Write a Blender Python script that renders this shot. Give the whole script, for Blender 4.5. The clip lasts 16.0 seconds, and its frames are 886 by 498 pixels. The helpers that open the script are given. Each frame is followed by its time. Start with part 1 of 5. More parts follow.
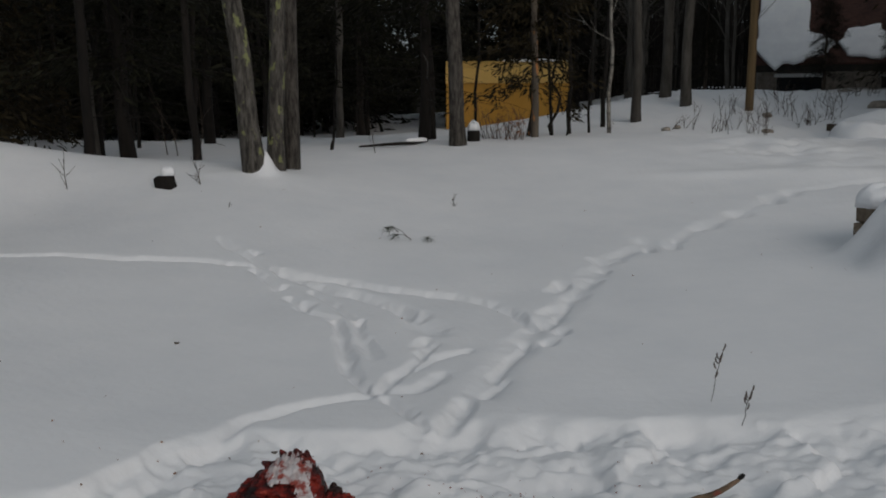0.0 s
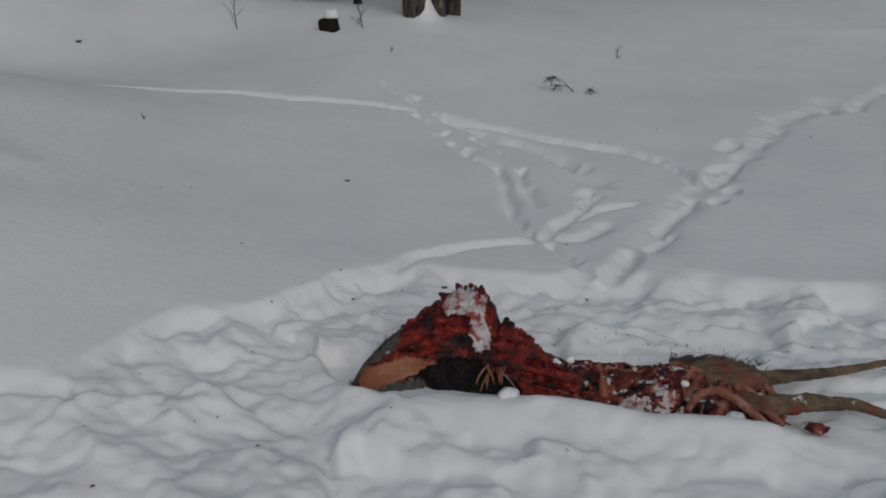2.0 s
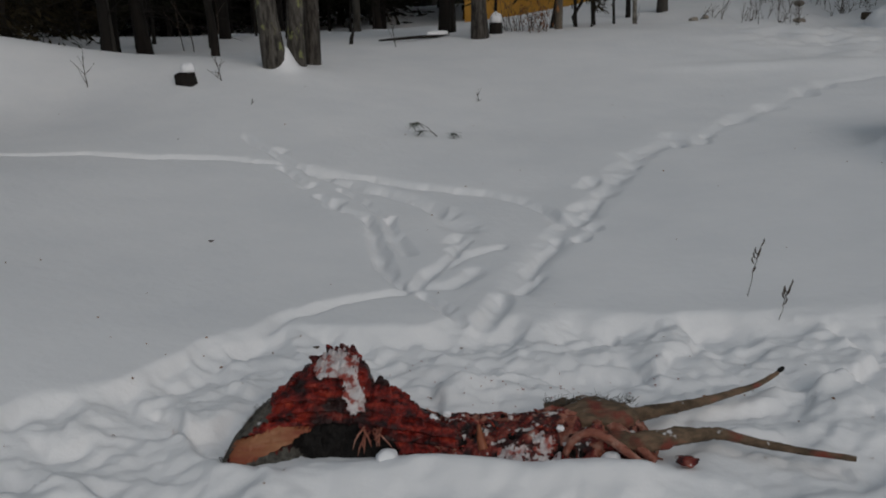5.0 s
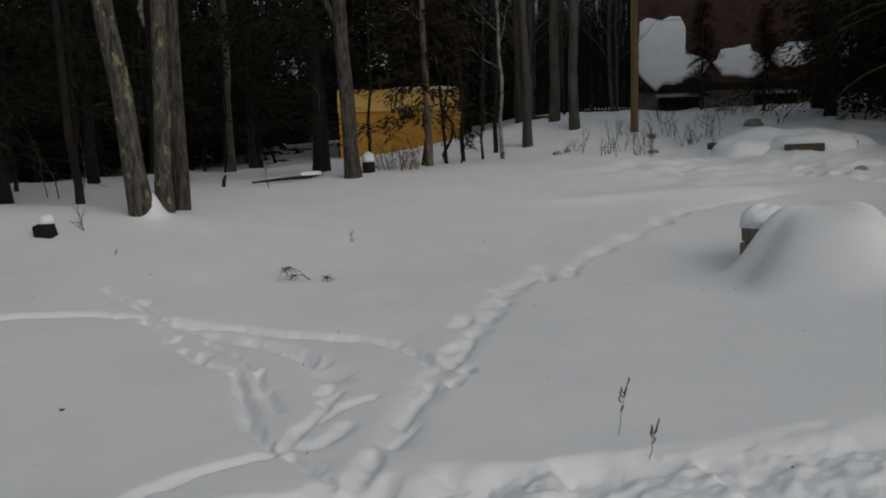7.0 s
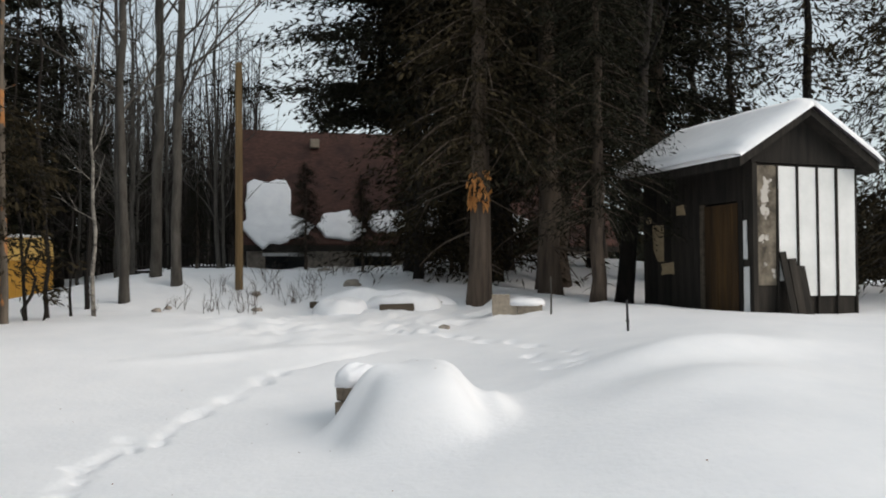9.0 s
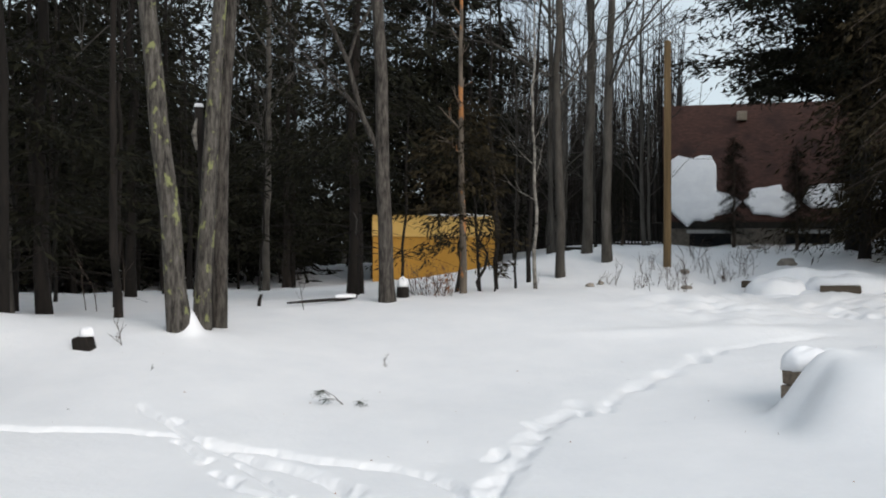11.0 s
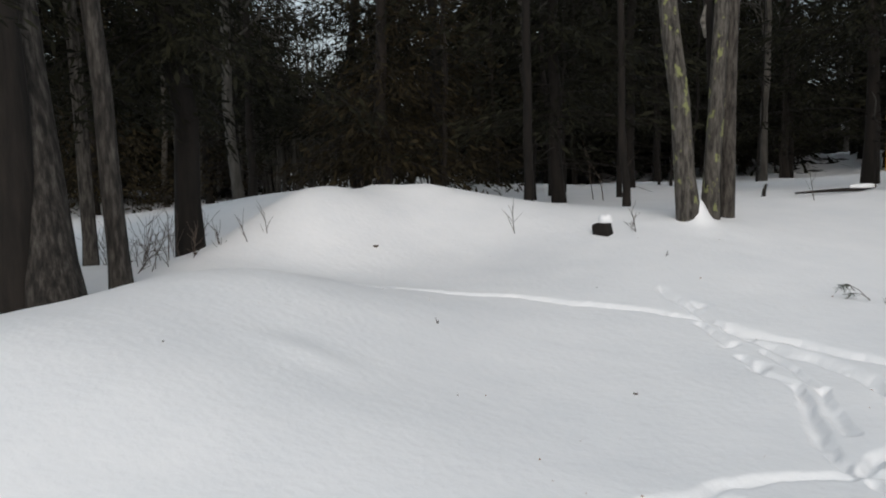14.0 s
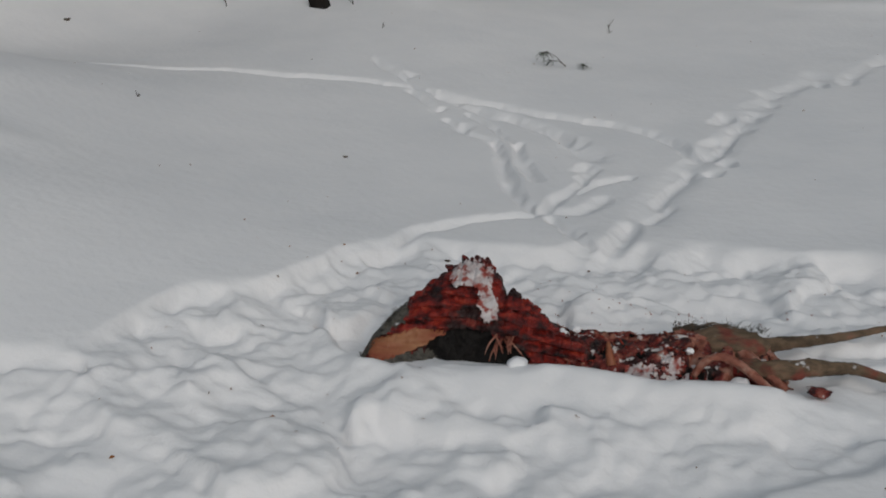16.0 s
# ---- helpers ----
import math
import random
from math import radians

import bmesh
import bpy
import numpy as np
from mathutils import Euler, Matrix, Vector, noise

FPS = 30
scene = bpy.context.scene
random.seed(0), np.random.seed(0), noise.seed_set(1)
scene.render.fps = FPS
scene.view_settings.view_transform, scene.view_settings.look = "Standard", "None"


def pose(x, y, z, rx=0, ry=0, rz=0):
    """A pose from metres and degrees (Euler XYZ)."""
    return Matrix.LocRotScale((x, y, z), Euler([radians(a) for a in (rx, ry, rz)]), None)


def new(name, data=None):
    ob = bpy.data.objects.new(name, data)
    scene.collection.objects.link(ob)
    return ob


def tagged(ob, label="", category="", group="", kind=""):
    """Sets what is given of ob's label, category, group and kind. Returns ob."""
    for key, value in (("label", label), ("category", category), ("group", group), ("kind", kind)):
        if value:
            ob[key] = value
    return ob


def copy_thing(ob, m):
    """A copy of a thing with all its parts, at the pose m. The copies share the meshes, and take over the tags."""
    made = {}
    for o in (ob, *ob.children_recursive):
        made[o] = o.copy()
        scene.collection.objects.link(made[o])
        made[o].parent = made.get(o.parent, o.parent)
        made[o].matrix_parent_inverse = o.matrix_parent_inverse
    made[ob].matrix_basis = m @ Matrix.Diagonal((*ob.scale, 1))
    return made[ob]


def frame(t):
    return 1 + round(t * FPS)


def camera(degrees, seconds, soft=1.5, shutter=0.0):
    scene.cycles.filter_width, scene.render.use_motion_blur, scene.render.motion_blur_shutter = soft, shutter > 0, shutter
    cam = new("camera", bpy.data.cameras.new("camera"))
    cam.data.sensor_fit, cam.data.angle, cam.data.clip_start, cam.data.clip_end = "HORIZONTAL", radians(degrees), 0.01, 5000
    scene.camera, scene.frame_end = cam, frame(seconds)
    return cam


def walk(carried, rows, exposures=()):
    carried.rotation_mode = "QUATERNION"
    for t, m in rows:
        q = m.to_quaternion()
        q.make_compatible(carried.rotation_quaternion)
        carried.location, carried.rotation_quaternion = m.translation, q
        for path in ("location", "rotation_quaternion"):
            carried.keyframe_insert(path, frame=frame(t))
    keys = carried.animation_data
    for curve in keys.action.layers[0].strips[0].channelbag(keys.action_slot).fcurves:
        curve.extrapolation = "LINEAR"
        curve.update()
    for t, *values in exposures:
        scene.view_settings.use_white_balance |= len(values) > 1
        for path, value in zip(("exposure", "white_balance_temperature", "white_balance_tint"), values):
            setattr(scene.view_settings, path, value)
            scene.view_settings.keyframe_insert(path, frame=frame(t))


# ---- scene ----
import functools

cam = camera(54.70, 16.0, soft=1.9)
# seconds, x, y, z, yaw, pitch, roll
ROWS = [
    (0.00, -0.000, 0.000, 1.550, -0.08, -9.75, 0.05),
    (0.50, -0.051, -0.017, 1.531, 2.57, -11.94, -0.30),
    (1.00, -0.058, -0.033, 1.518, 4.86, -13.69, 0.24),
    (1.50, -0.095, -0.026, 1.513, 6.94, -15.11, 0.08),
    (2.00, -0.141, -0.034, 1.497, 9.78, -19.36, -0.56),
    (2.50, -0.149, -0.030, 1.484, 8.09, -24.03, -0.90),
    (3.00, -0.166, -0.028, 1.484, 8.75, -25.06, -0.83),
    (3.50, -0.181, -0.030, 1.499, 9.94, -23.88, -0.48),
    (4.00, -0.165, -0.014, 1.513, 7.80, -22.24, -0.54),
    (4.50, -0.115, -0.003, 1.537, 3.05, -19.49, -0.21),
    (4.70, -0.110, 0.014, 1.539, 1.40, -17.84, 0.21),
    (5.20, -0.097, 0.024, 1.548, 0.87, -16.29, 0.70),
    (5.75, -0.069, 0.039, 1.572, 1.72, -14.89, 1.21),
    (6.30, -0.038, 0.056, 1.599, 1.47, -13.18, 1.61),
    (6.80, -0.018, 0.070, 1.617, -2.01, -10.82, 1.77),
    (7.00, 0.009, 0.100, 1.644, -7.11, -8.24, 1.80),
    (7.50, 0.104, 0.188, 1.658, -17.44, -3.70, 2.23),
    (8.00, 0.219, 0.232, 1.661, -25.82, -1.12, 1.60),
    (8.20, 0.245, 0.242, 1.672, -29.03, -0.10, 1.20),
    (8.70, 0.234, 0.249, 1.671, -32.90, 1.47, 0.45),
    (9.25, 0.170, 0.250, 1.658, -31.55, 2.07, -0.16),
    (9.80, 0.094, 0.240, 1.651, -26.17, 1.93, -0.55),
    (10.30, 0.050, 0.216, 1.664, -19.40, 1.52, -0.73),
    (10.50, 0.025, 0.179, 1.696, -16.02, 1.32, -0.77),
    (11.00, -0.096, 0.076, 1.683, -5.18, 0.12, -0.35),
    (11.50, -0.197, 0.051, 1.664, 2.32, -2.42, -0.45),
    (12.00, -0.265, -0.000, 1.667, 10.33, -3.90, -0.06),
    (12.50, -0.325, -0.041, 1.670, 16.23, -4.86, 0.29),
    (13.00, -0.369, -0.074, 1.678, 21.17, -6.07, 1.64),
    (13.50, -0.385, -0.123, 1.692, 25.45, -6.37, 2.19),
    (14.00, -0.376, -0.143, 1.667, 26.12, -6.84, 1.31),
    (14.50, -0.330, -0.125, 1.601, 25.14, -11.48, 1.81),
    (15.00, -0.286, -0.123, 1.540, 20.66, -16.14, 1.33),
    (15.50, -0.226, -0.104, 1.522, 14.36, -19.62, -0.27),
    (16.00, -0.211, -0.085, 1.485, 8.74, -20.77, -0.35),
]
# seconds, stops, kelvin, tint
EXPOSURES = [(0.0, -1.06, 6460, 10), (1.5, -1.08, 6430, 10), (2.5, -1.14, 6400, 10), (4.7, -1.14, 6420, 10), (7.0, -1.01, 6620, 10), (7.5, -0.86, 6700, 10), (8.2, -0.24, 6700, 10), (10.3, 0.31, 6500, 10),
             (11.0, 0.25, 6420, 10), (12.0, 0.07, 6440, 10), (12.5, 0.02, 6460, 10), (14.0, -0.12, 6480, 10), (14.6, -0.2, 6480, 10), (15.0, -0.46, 6480, 10), (15.5, -0.78, 6500, 10), (16.0, -0.8, 6540, 10)]
walk(cam, [(t, pose(x, y, z, 90 + pitch, roll, yaw)) for t, x, y, z, yaw, pitch, roll in ROWS], EXPOSURES)

# ---- world and sun ----
SUN_AZ, SUN_EL = 150.0, 33.0      # compass degrees from +y towards +x, and height
world = bpy.data.worlds.new("sky")
scene.world = world
world.use_nodes = True
nt = world.node_tree
bg = nt.nodes["Background"]
sky = nt.nodes.new("ShaderNodeTexSky")
sky.sky_type, sky.sun_disc = "NISHITA", False
sky.sun_elevation, sky.sun_rotation = radians(SUN_EL), radians(SUN_AZ)
sky.air_density, sky.dust_density, sky.ozone_density = 1.0, 4.0, 1.0
# thin cloud over the whole sky
wn, wl = nt.nodes, nt.links
wtc, cloud, span, blend, lift = (wn.new("ShaderNode" + k) for k in ("TexCoord", "TexNoise", "MapRange", "Mix", "Mix"))
cloud.inputs["Scale"].default_value, cloud.inputs["Detail"].default_value = 2.6, 6
wl.new(wtc.outputs["Generated"], cloud.inputs["Vector"])
span.inputs["From Min"].default_value, span.inputs["From Max"].default_value = 0.3, 0.7
span.inputs["To Min"].default_value, span.inputs["To Max"].default_value = 0.5, 0.95
wl.new(cloud.outputs["Fac"], span.inputs[0])
blend.data_type = "RGBA"
wl.new(span.outputs[0], blend.inputs[0])
wl.new(sky.outputs[0], blend.inputs[6])
blend.inputs[7].default_value = (5.1, 5.75, 6.05, 1)
wl.new(blend.outputs[2], bg.inputs[0])
bg.inputs[1].default_value = 0.125
sun = new("sun", bpy.data.lights.new("sun", "SUN"))
sun.data.energy, sun.data.angle, sun.data.color = 1.2, radians(40), (1.0, 0.95, 0.89)
sd = Vector((math.sin(radians(SUN_AZ)) * math.cos(radians(SUN_EL)), math.cos(radians(SUN_AZ)) * math.cos(radians(SUN_EL)), math.sin(radians(SUN_EL))))
sun.matrix_world = Matrix.Translation((0, 0, 60)) @ sd.to_track_quat("Z", "Y").to_matrix().to_4x4()


# ---- materials ----
def material(name, stops, scale=6.0, rough=0.8, bump=0.3, detail=8.0, stretch=(1, 1, 1), bump_scale=None, coords="Object", island=0.0, rnd=0.0, metallic=0.0, fine=None, spec=0.3):
    """stops: (place, colour) of a ramp over noise; stretch: noise scale by axis; island, rnd: brightness spread by mesh island or object."""
    m = bpy.data.materials.new(name)
    m.use_nodes = True
    n, l = m.node_tree.nodes, m.node_tree.links
    b = n["Principled BSDF"]
    b.inputs["Roughness"].default_value, b.inputs["Metallic"].default_value = rough, metallic
    b.inputs["Specular IOR Level"].default_value = spec
    tc, mp = n.new("ShaderNodeTexCoord"), n.new("ShaderNodeMapping")
    mp.inputs["Scale"].default_value = stretch
    l.new(tc.outputs[coords], mp.inputs[0])
    tx = n.new("ShaderNodeTexNoise")
    tx.inputs["Scale"].default_value, tx.inputs["Detail"].default_value = scale, detail
    tx.inputs["Roughness"].default_value = 0.62
    l.new(mp.outputs[0], tx.inputs["Vector"])
    ramp = n.new("ShaderNodeValToRGB")
    while len(ramp.color_ramp.elements) < len(stops):
        ramp.color_ramp.elements.new(0.5)
    for e, (p, c) in zip(ramp.color_ramp.elements, stops):
        e.position, e.color = p, (*c, 1)
    l.new(tx.outputs["Fac"], ramp.inputs[0])
    colour = ramp.outputs[0]
    for amount, node, out in ((island, "ShaderNodeNewGeometry", "Random Per Island"), (rnd, "ShaderNodeObjectInfo", "Random")):
        if amount:
            g, mr, mx = n.new(node), n.new("ShaderNodeMapRange"), n.new("ShaderNodeHueSaturation")
            mr.inputs["To Min"].default_value, mr.inputs["To Max"].default_value = 1 - amount, 1 + amount
            l.new(g.outputs[out], mr.inputs[0])
            l.new(mr.outputs[0], mx.inputs["Value"])
            l.new(colour, mx.inputs["Color"])
            colour = mx.outputs[0]
    l.new(colour, b.inputs["Base Color"])
    if bump:
        t2 = n.new("ShaderNodeTexNoise")
        t2.inputs["Scale"].default_value, t2.inputs["Detail"].default_value = bump_scale or scale * 2, 10
        l.new(mp.outputs[0], t2.inputs["Vector"])
        bp = n.new("ShaderNodeBump")
        bp.inputs["Strength"].default_value, bp.inputs["Distance"].default_value = bump, 0.02
        l.new(t2.outputs["Fac"], bp.inputs["Height"])
        l.new(bp.outputs[0], b.inputs["Normal"])
    return m


def overlay(m, colour, scale, low, high, coords="Object", stretch=(1, 1, 1), detail=6):
    """Lays patches of another colour over a material (lichen, stains, frost)."""
    n, l = m.node_tree.nodes, m.node_tree.links
    b = n["Principled BSDF"]
    was = b.inputs["Base Color"].links[0].from_socket
    tc, mp, tx, mr, mx = (n.new("ShaderNode" + k) for k in ("TexCoord", "Mapping", "TexNoise", "MapRange", "Mix"))
    mp.inputs["Scale"].default_value = stretch
    mp.inputs["Location"].default_value = (3.1, 7.7, 1.3)
    l.new(tc.outputs[coords], mp.inputs[0])
    l.new(mp.outputs[0], tx.inputs["Vector"])
    tx.inputs["Scale"].default_value, tx.inputs["Detail"].default_value = scale, detail
    mr.inputs["From Min"].default_value, mr.inputs["From Max"].default_value = low, high
    l.new(tx.outputs["Fac"], mr.inputs[0])
    mx.data_type = "RGBA"
    l.new(mr.outputs[0], mx.inputs[0])
    l.new(was, mx.inputs[6])
    mx.inputs[7].default_value = (*colour, 1)
    l.new(mx.outputs[2], b.inputs["Base Color"])
    return m


SNOW = material("snow", [(0.3, (0.80, 0.80, 0.82)), (0.7, (0.88, 0.87, 0.88))], 1.2, 0.55, 0.32, bump_scale=16)
SNOW_CAP = material("snow_cap", [(0.3, (0.80, 0.80, 0.83)), (0.7, (0.88, 0.88, 0.89))], 3, 0.6, 0.3, bump_scale=25)
BARK = material("bark", [(0.36, (0.016, 0.014, 0.012)), (0.5, (0.065, 0.056, 0.048)), (0.66, (0.12, 0.108, 0.094))], 26, 0.9, 1.0, stretch=(1, 1, 0.2), bump_scale=40, rnd=0.25)
BARK_LICHEN = overlay(material("bark_lichen", [(0.36, (0.018, 0.016, 0.014)), (0.5, (0.07, 0.062, 0.053)), (0.66, (0.125, 0.114, 0.10))], 26, 0.9, 1.0, stretch=(1, 1, 0.2), bump_scale=40),
                      (0.20, 0.21, 0.09), 9, 0.575, 0.63, stretch=(1, 1, 0.7))
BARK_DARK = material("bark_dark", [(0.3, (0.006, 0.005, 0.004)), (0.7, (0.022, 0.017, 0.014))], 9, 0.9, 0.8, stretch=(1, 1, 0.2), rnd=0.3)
BARK_GREY = material("bark_grey", [(0.3, (0.034, 0.030, 0.025)), (0.7, (0.104, 0.094, 0.082))], 8, 0.9, 0.7, stretch=(1, 1, 0.25), rnd=0.3)
BARK_PALE = material("bark_pale", [(0.35, (0.05, 0.045, 0.04)), (0.6, (0.26, 0.24, 0.21))], 7, 0.8, 0.5, stretch=(1, 1, 1.5))
BARK_CEDAR = material("bark_cedar", [(0.3, (0.035, 0.026, 0.02)), (0.7, (0.12, 0.09, 0.068))], 10, 0.9, 1.0, stretch=(1, 1, 0.08), bump_scale=24)
BARK_PEELED = overlay(material("bark_peeled", [(0.3, (0.06, 0.05, 0.04)), (0.7, (0.16, 0.13, 0.1))], 9, 0.9, 0.8, stretch=(1, 1, 0.2)),
                      (0.36, 0.16, 0.06), 4.0, 0.56, 0.6, stretch=(1, 1, 0.5))
BARK_OLD = material("bark_old", [(0.36, (0.008, 0.007, 0.006)), (0.5, (0.028, 0.024, 0.021)), (0.66, (0.075, 0.068, 0.06))], 20, 0.9, 1.0, stretch=(1, 1, 0.22), bump_scale=36)
RAW_WOOD = material("raw_wood", [(0.3, (0.35, 0.14, 0.04)), (0.7, (0.62, 0.29, 0.09))], 10, 0.8, 0.8, stretch=(1, 1, 0.15))
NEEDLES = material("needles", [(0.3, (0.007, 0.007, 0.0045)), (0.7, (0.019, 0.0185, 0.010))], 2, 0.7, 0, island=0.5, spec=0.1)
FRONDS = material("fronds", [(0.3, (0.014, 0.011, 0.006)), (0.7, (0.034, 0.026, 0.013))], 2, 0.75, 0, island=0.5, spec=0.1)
TWIG = material("twig", [(0.3, (0.05, 0.038, 0.03)), (0.7, (0.13, 0.1, 0.08))], 12, 0.9, 0.4)


# ---- mesh helpers ----
def mesh_of(name, verts, faces, mats, smooth=True):
    me = bpy.data.meshes.new(name)
    me.from_pydata([tuple(v) for v in verts], [], faces)
    for m in (mats if isinstance(mats, (list, tuple)) else [mats]):
        me.materials.append(m)
    if smooth:
        me.shade_smooth()
    return me


def part(name, me, parent, label=""):
    ob = new(name, me)
    ob.parent = parent
    if label:
        ob["label"] = label
    return ob


def bm_mesh(name, bm, mats, smooth=False):
    me = bpy.data.meshes.new(name)
    bm.to_mesh(me)
    bm.free()
    for m in (mats if isinstance(mats, (list, tuple)) else [mats]):
        me.materials.append(m)
    if smooth:
        me.shade_smooth()
    return me


def thing(name, x, y, z, label, category, group="", rz=0, kind=""):
    ob = new(name)
    ob.empty_display_size = 0.1
    ob.matrix_basis = pose(x, y, z, 0, 0, rz)
    return tagged(ob, label, category, group, kind)


def tube(V, F, pts, radii, sides=6, cap=True, rough=0.0, rng=None):
    """Adds a tapered tube along pts to the lists V and F."""
    base = len(V)
    n = len(pts)
    pts = [Vector(p) for p in pts]
    for i, p in enumerate(pts):
        d = (pts[min(i + 1, n - 1)] - pts[max(i - 1, 0)]).normalized()
        a = d.cross(Vector((0, 1, 0)) if abs(d.y) < 0.9 else Vector((1, 0, 0))).normalized()
        b = d.cross(a)
        for k in range(sides):
            w = 2 * math.pi * k / sides
            r = radii[i] * (1 + (rng.uniform(-rough, rough) if rough else 0))
            V.append(p + a * (math.cos(w) * r) + b * (math.sin(w) * r))
    for i in range(n - 1):
        for k in range(sides):
            q, s = base + i * sides + k, base + i * sides + (k + 1) % sides
            F.append((q, s, s + sides, q + sides))
    if cap:
        F.append(tuple(base + k for k in range(sides))[::-1])
        F.append(tuple(base + (n - 1) * sides + k for k in range(sides)))


@functools.lru_cache(None)
def noise_table(seed):
    return np.random.RandomState(seed).uniform(-1, 1, (256, 256))


def value_noise(x, y, seed):
    """Smooth noise on a unit lattice, -1 to 1."""
    tab = noise_table(seed)
    xi, yi = np.floor(x).astype(int), np.floor(y).astype(int)
    u, v = x - xi, y - yi
    u, v = u * u * u * (u * (u * 6 - 15) + 10), v * v * v * (v * (v * 6 - 15) + 10)
    g = lambda a, b: tab[a % 256, b % 256]
    return (g(xi, yi) * (1 - u) + g(xi + 1, yi) * u) * (1 - v) + (g(xi, yi + 1) * (1 - u) + g(xi + 1, yi + 1) * u) * v


def fbm(x, y, seed, octaves=4):
    z, a = 0, 1.0
    for k in range(octaves):
        ca, sa = math.cos(k * 1.1), math.sin(k * 1.1)
        z = z + a * value_noise((x * ca - y * sa) * 2 ** k + 17.3 * k, (x * sa + y * ca) * 2 ** k + 5.1 * k, seed + k)
        a *= 0.5
    return z


# ---- ground: one sheet of snow ----
# swells and hollows: centre x, y, half widths, height
SWELLS = [
    (-0.05, -0.07, 4.92, 4.02, 0.03),
    (0.19, 6.17, 4.34, 5.57, -0.24),
    (-3.99, 3.02, 3.56, 2.88, -0.06),
    (5.63, 4.05, 2.26, 2.51, 0.34),
    (3.89, 9.02, 4.05, 2.95, -0.08),
    (-2.59, 9.68, 1.89, 2.79, 0.23),
    (-6.44, 8.46, 0.99, 1.31, 0.88),
    (-8.98, 12.13, 3.89, 1.98, 0.67),
    (-4.71, 10.76, 2.45, 1.24, 0.24),
    (-5.93, 10.19, 1.42, 1.16, 0.39),
    (-6.46, 4.41, 2.16, 1.45, -0.14),
    (-4.99, 5.11, 1.63, 1.47, 0.57),
    (7.68, 7.21, 1.92, 1.49, 0.24),
    (1.37, 14.21, 5.62, 3.43, 0.43),
    (6.01, 20.43, 4.62, 3.30, 0.91),
    (10.79, 13.88, 2.66, 6.80, 0.58),
    (14.22, 13.17, 4.92, 3.74, -0.41),
    (18.04, 23.53, 5.31, 13.16, 1.43),
    (1.26, 24.25, 7.34, 4.81, 0.17),
    (-11.70, 19.41, 7.82, 6.37, 0.61),
    (-19.79, 16.02, 13.48, 11.39, -0.51),
    (-10.07, 29.74, 9.09, 7.37, -0.35),
    (-4.63, 2.97, 2.37, 1.51, 0.57),
    (9.25, 32.66, 4.96, 9.78, 1.15),
    (-1.01, 44.96, 14.17, 12.81, 0.44),
    (1.62, -5.34, 10.25, 10.25, -0.71),
    (-7.97, 6.30, 1.63, 1.14, 0.24),
]

MOUNDS = [(6.3, 5.3, 1.3, 0.7, 0.15), (7.4, 6.6, 1.6, 0.5, 0.18), (3.6, 11.2, 1.0, 0.22, 0.05), (5.9, 12.6, 0.7, 0.3, 0.1), (5.1, 11.0, 0.8, 0.35, 0.1),
          (-2.17, 10.35, 0.5, 0.4, 0.05), (-2.15, 10.40, 0.12, 0.14, 0.26), (-6.4, 9.9, 0.35, 0.3, 0.06), (-5.7, 10.2, 0.3, 0.3, 0.06), (-3.4, 4.05, 0.35, 0.2, 0.03)]


def step(a, b, x):
    t = np.clip((x - a) / (b - a), 0, 1)
    return t * t * (3 - 2 * t)


def ground(x, y):
    z = 0.55 + 0.72 * np.tanh(x / 40)
    for cx, cy, rx, ry, hh in SWELLS:
        z = z + hh * np.exp(-((x - cx) / rx) ** 2 - ((y - cy) / ry) ** 2)
    for cx, cy, rx, ry, hh in MOUNDS:
        z = z + hh * np.exp(-((x - cx) / rx) ** 2 - ((y - cy) / ry) ** 2)
    # the steep-sided pile over the garden wall
    u, v = 0.52 * (x - 4.1) + 0.855 * (y - 6.85), 0.855 * (x - 4.1) - 0.52 * (y - 6.85)
    an = np.arctan2(u, v)
    rr = np.hypot(u / 1.12, v / 0.54) * (1 + 0.09 * np.sin(3 * an + 1.0) + 0.06 * np.sin(7 * an))
    z = z + 0.49 * np.exp(-rr ** 4.2) + 0.14 * np.exp(-((v - 0.72) / 0.13) ** 2 - ((u + 0.1) / 0.6) ** 2) + 0.09 * np.exp(-((x - 3.72) / 0.26) ** 2 - ((y - 6.97) / 0.24) ** 2)
    return z


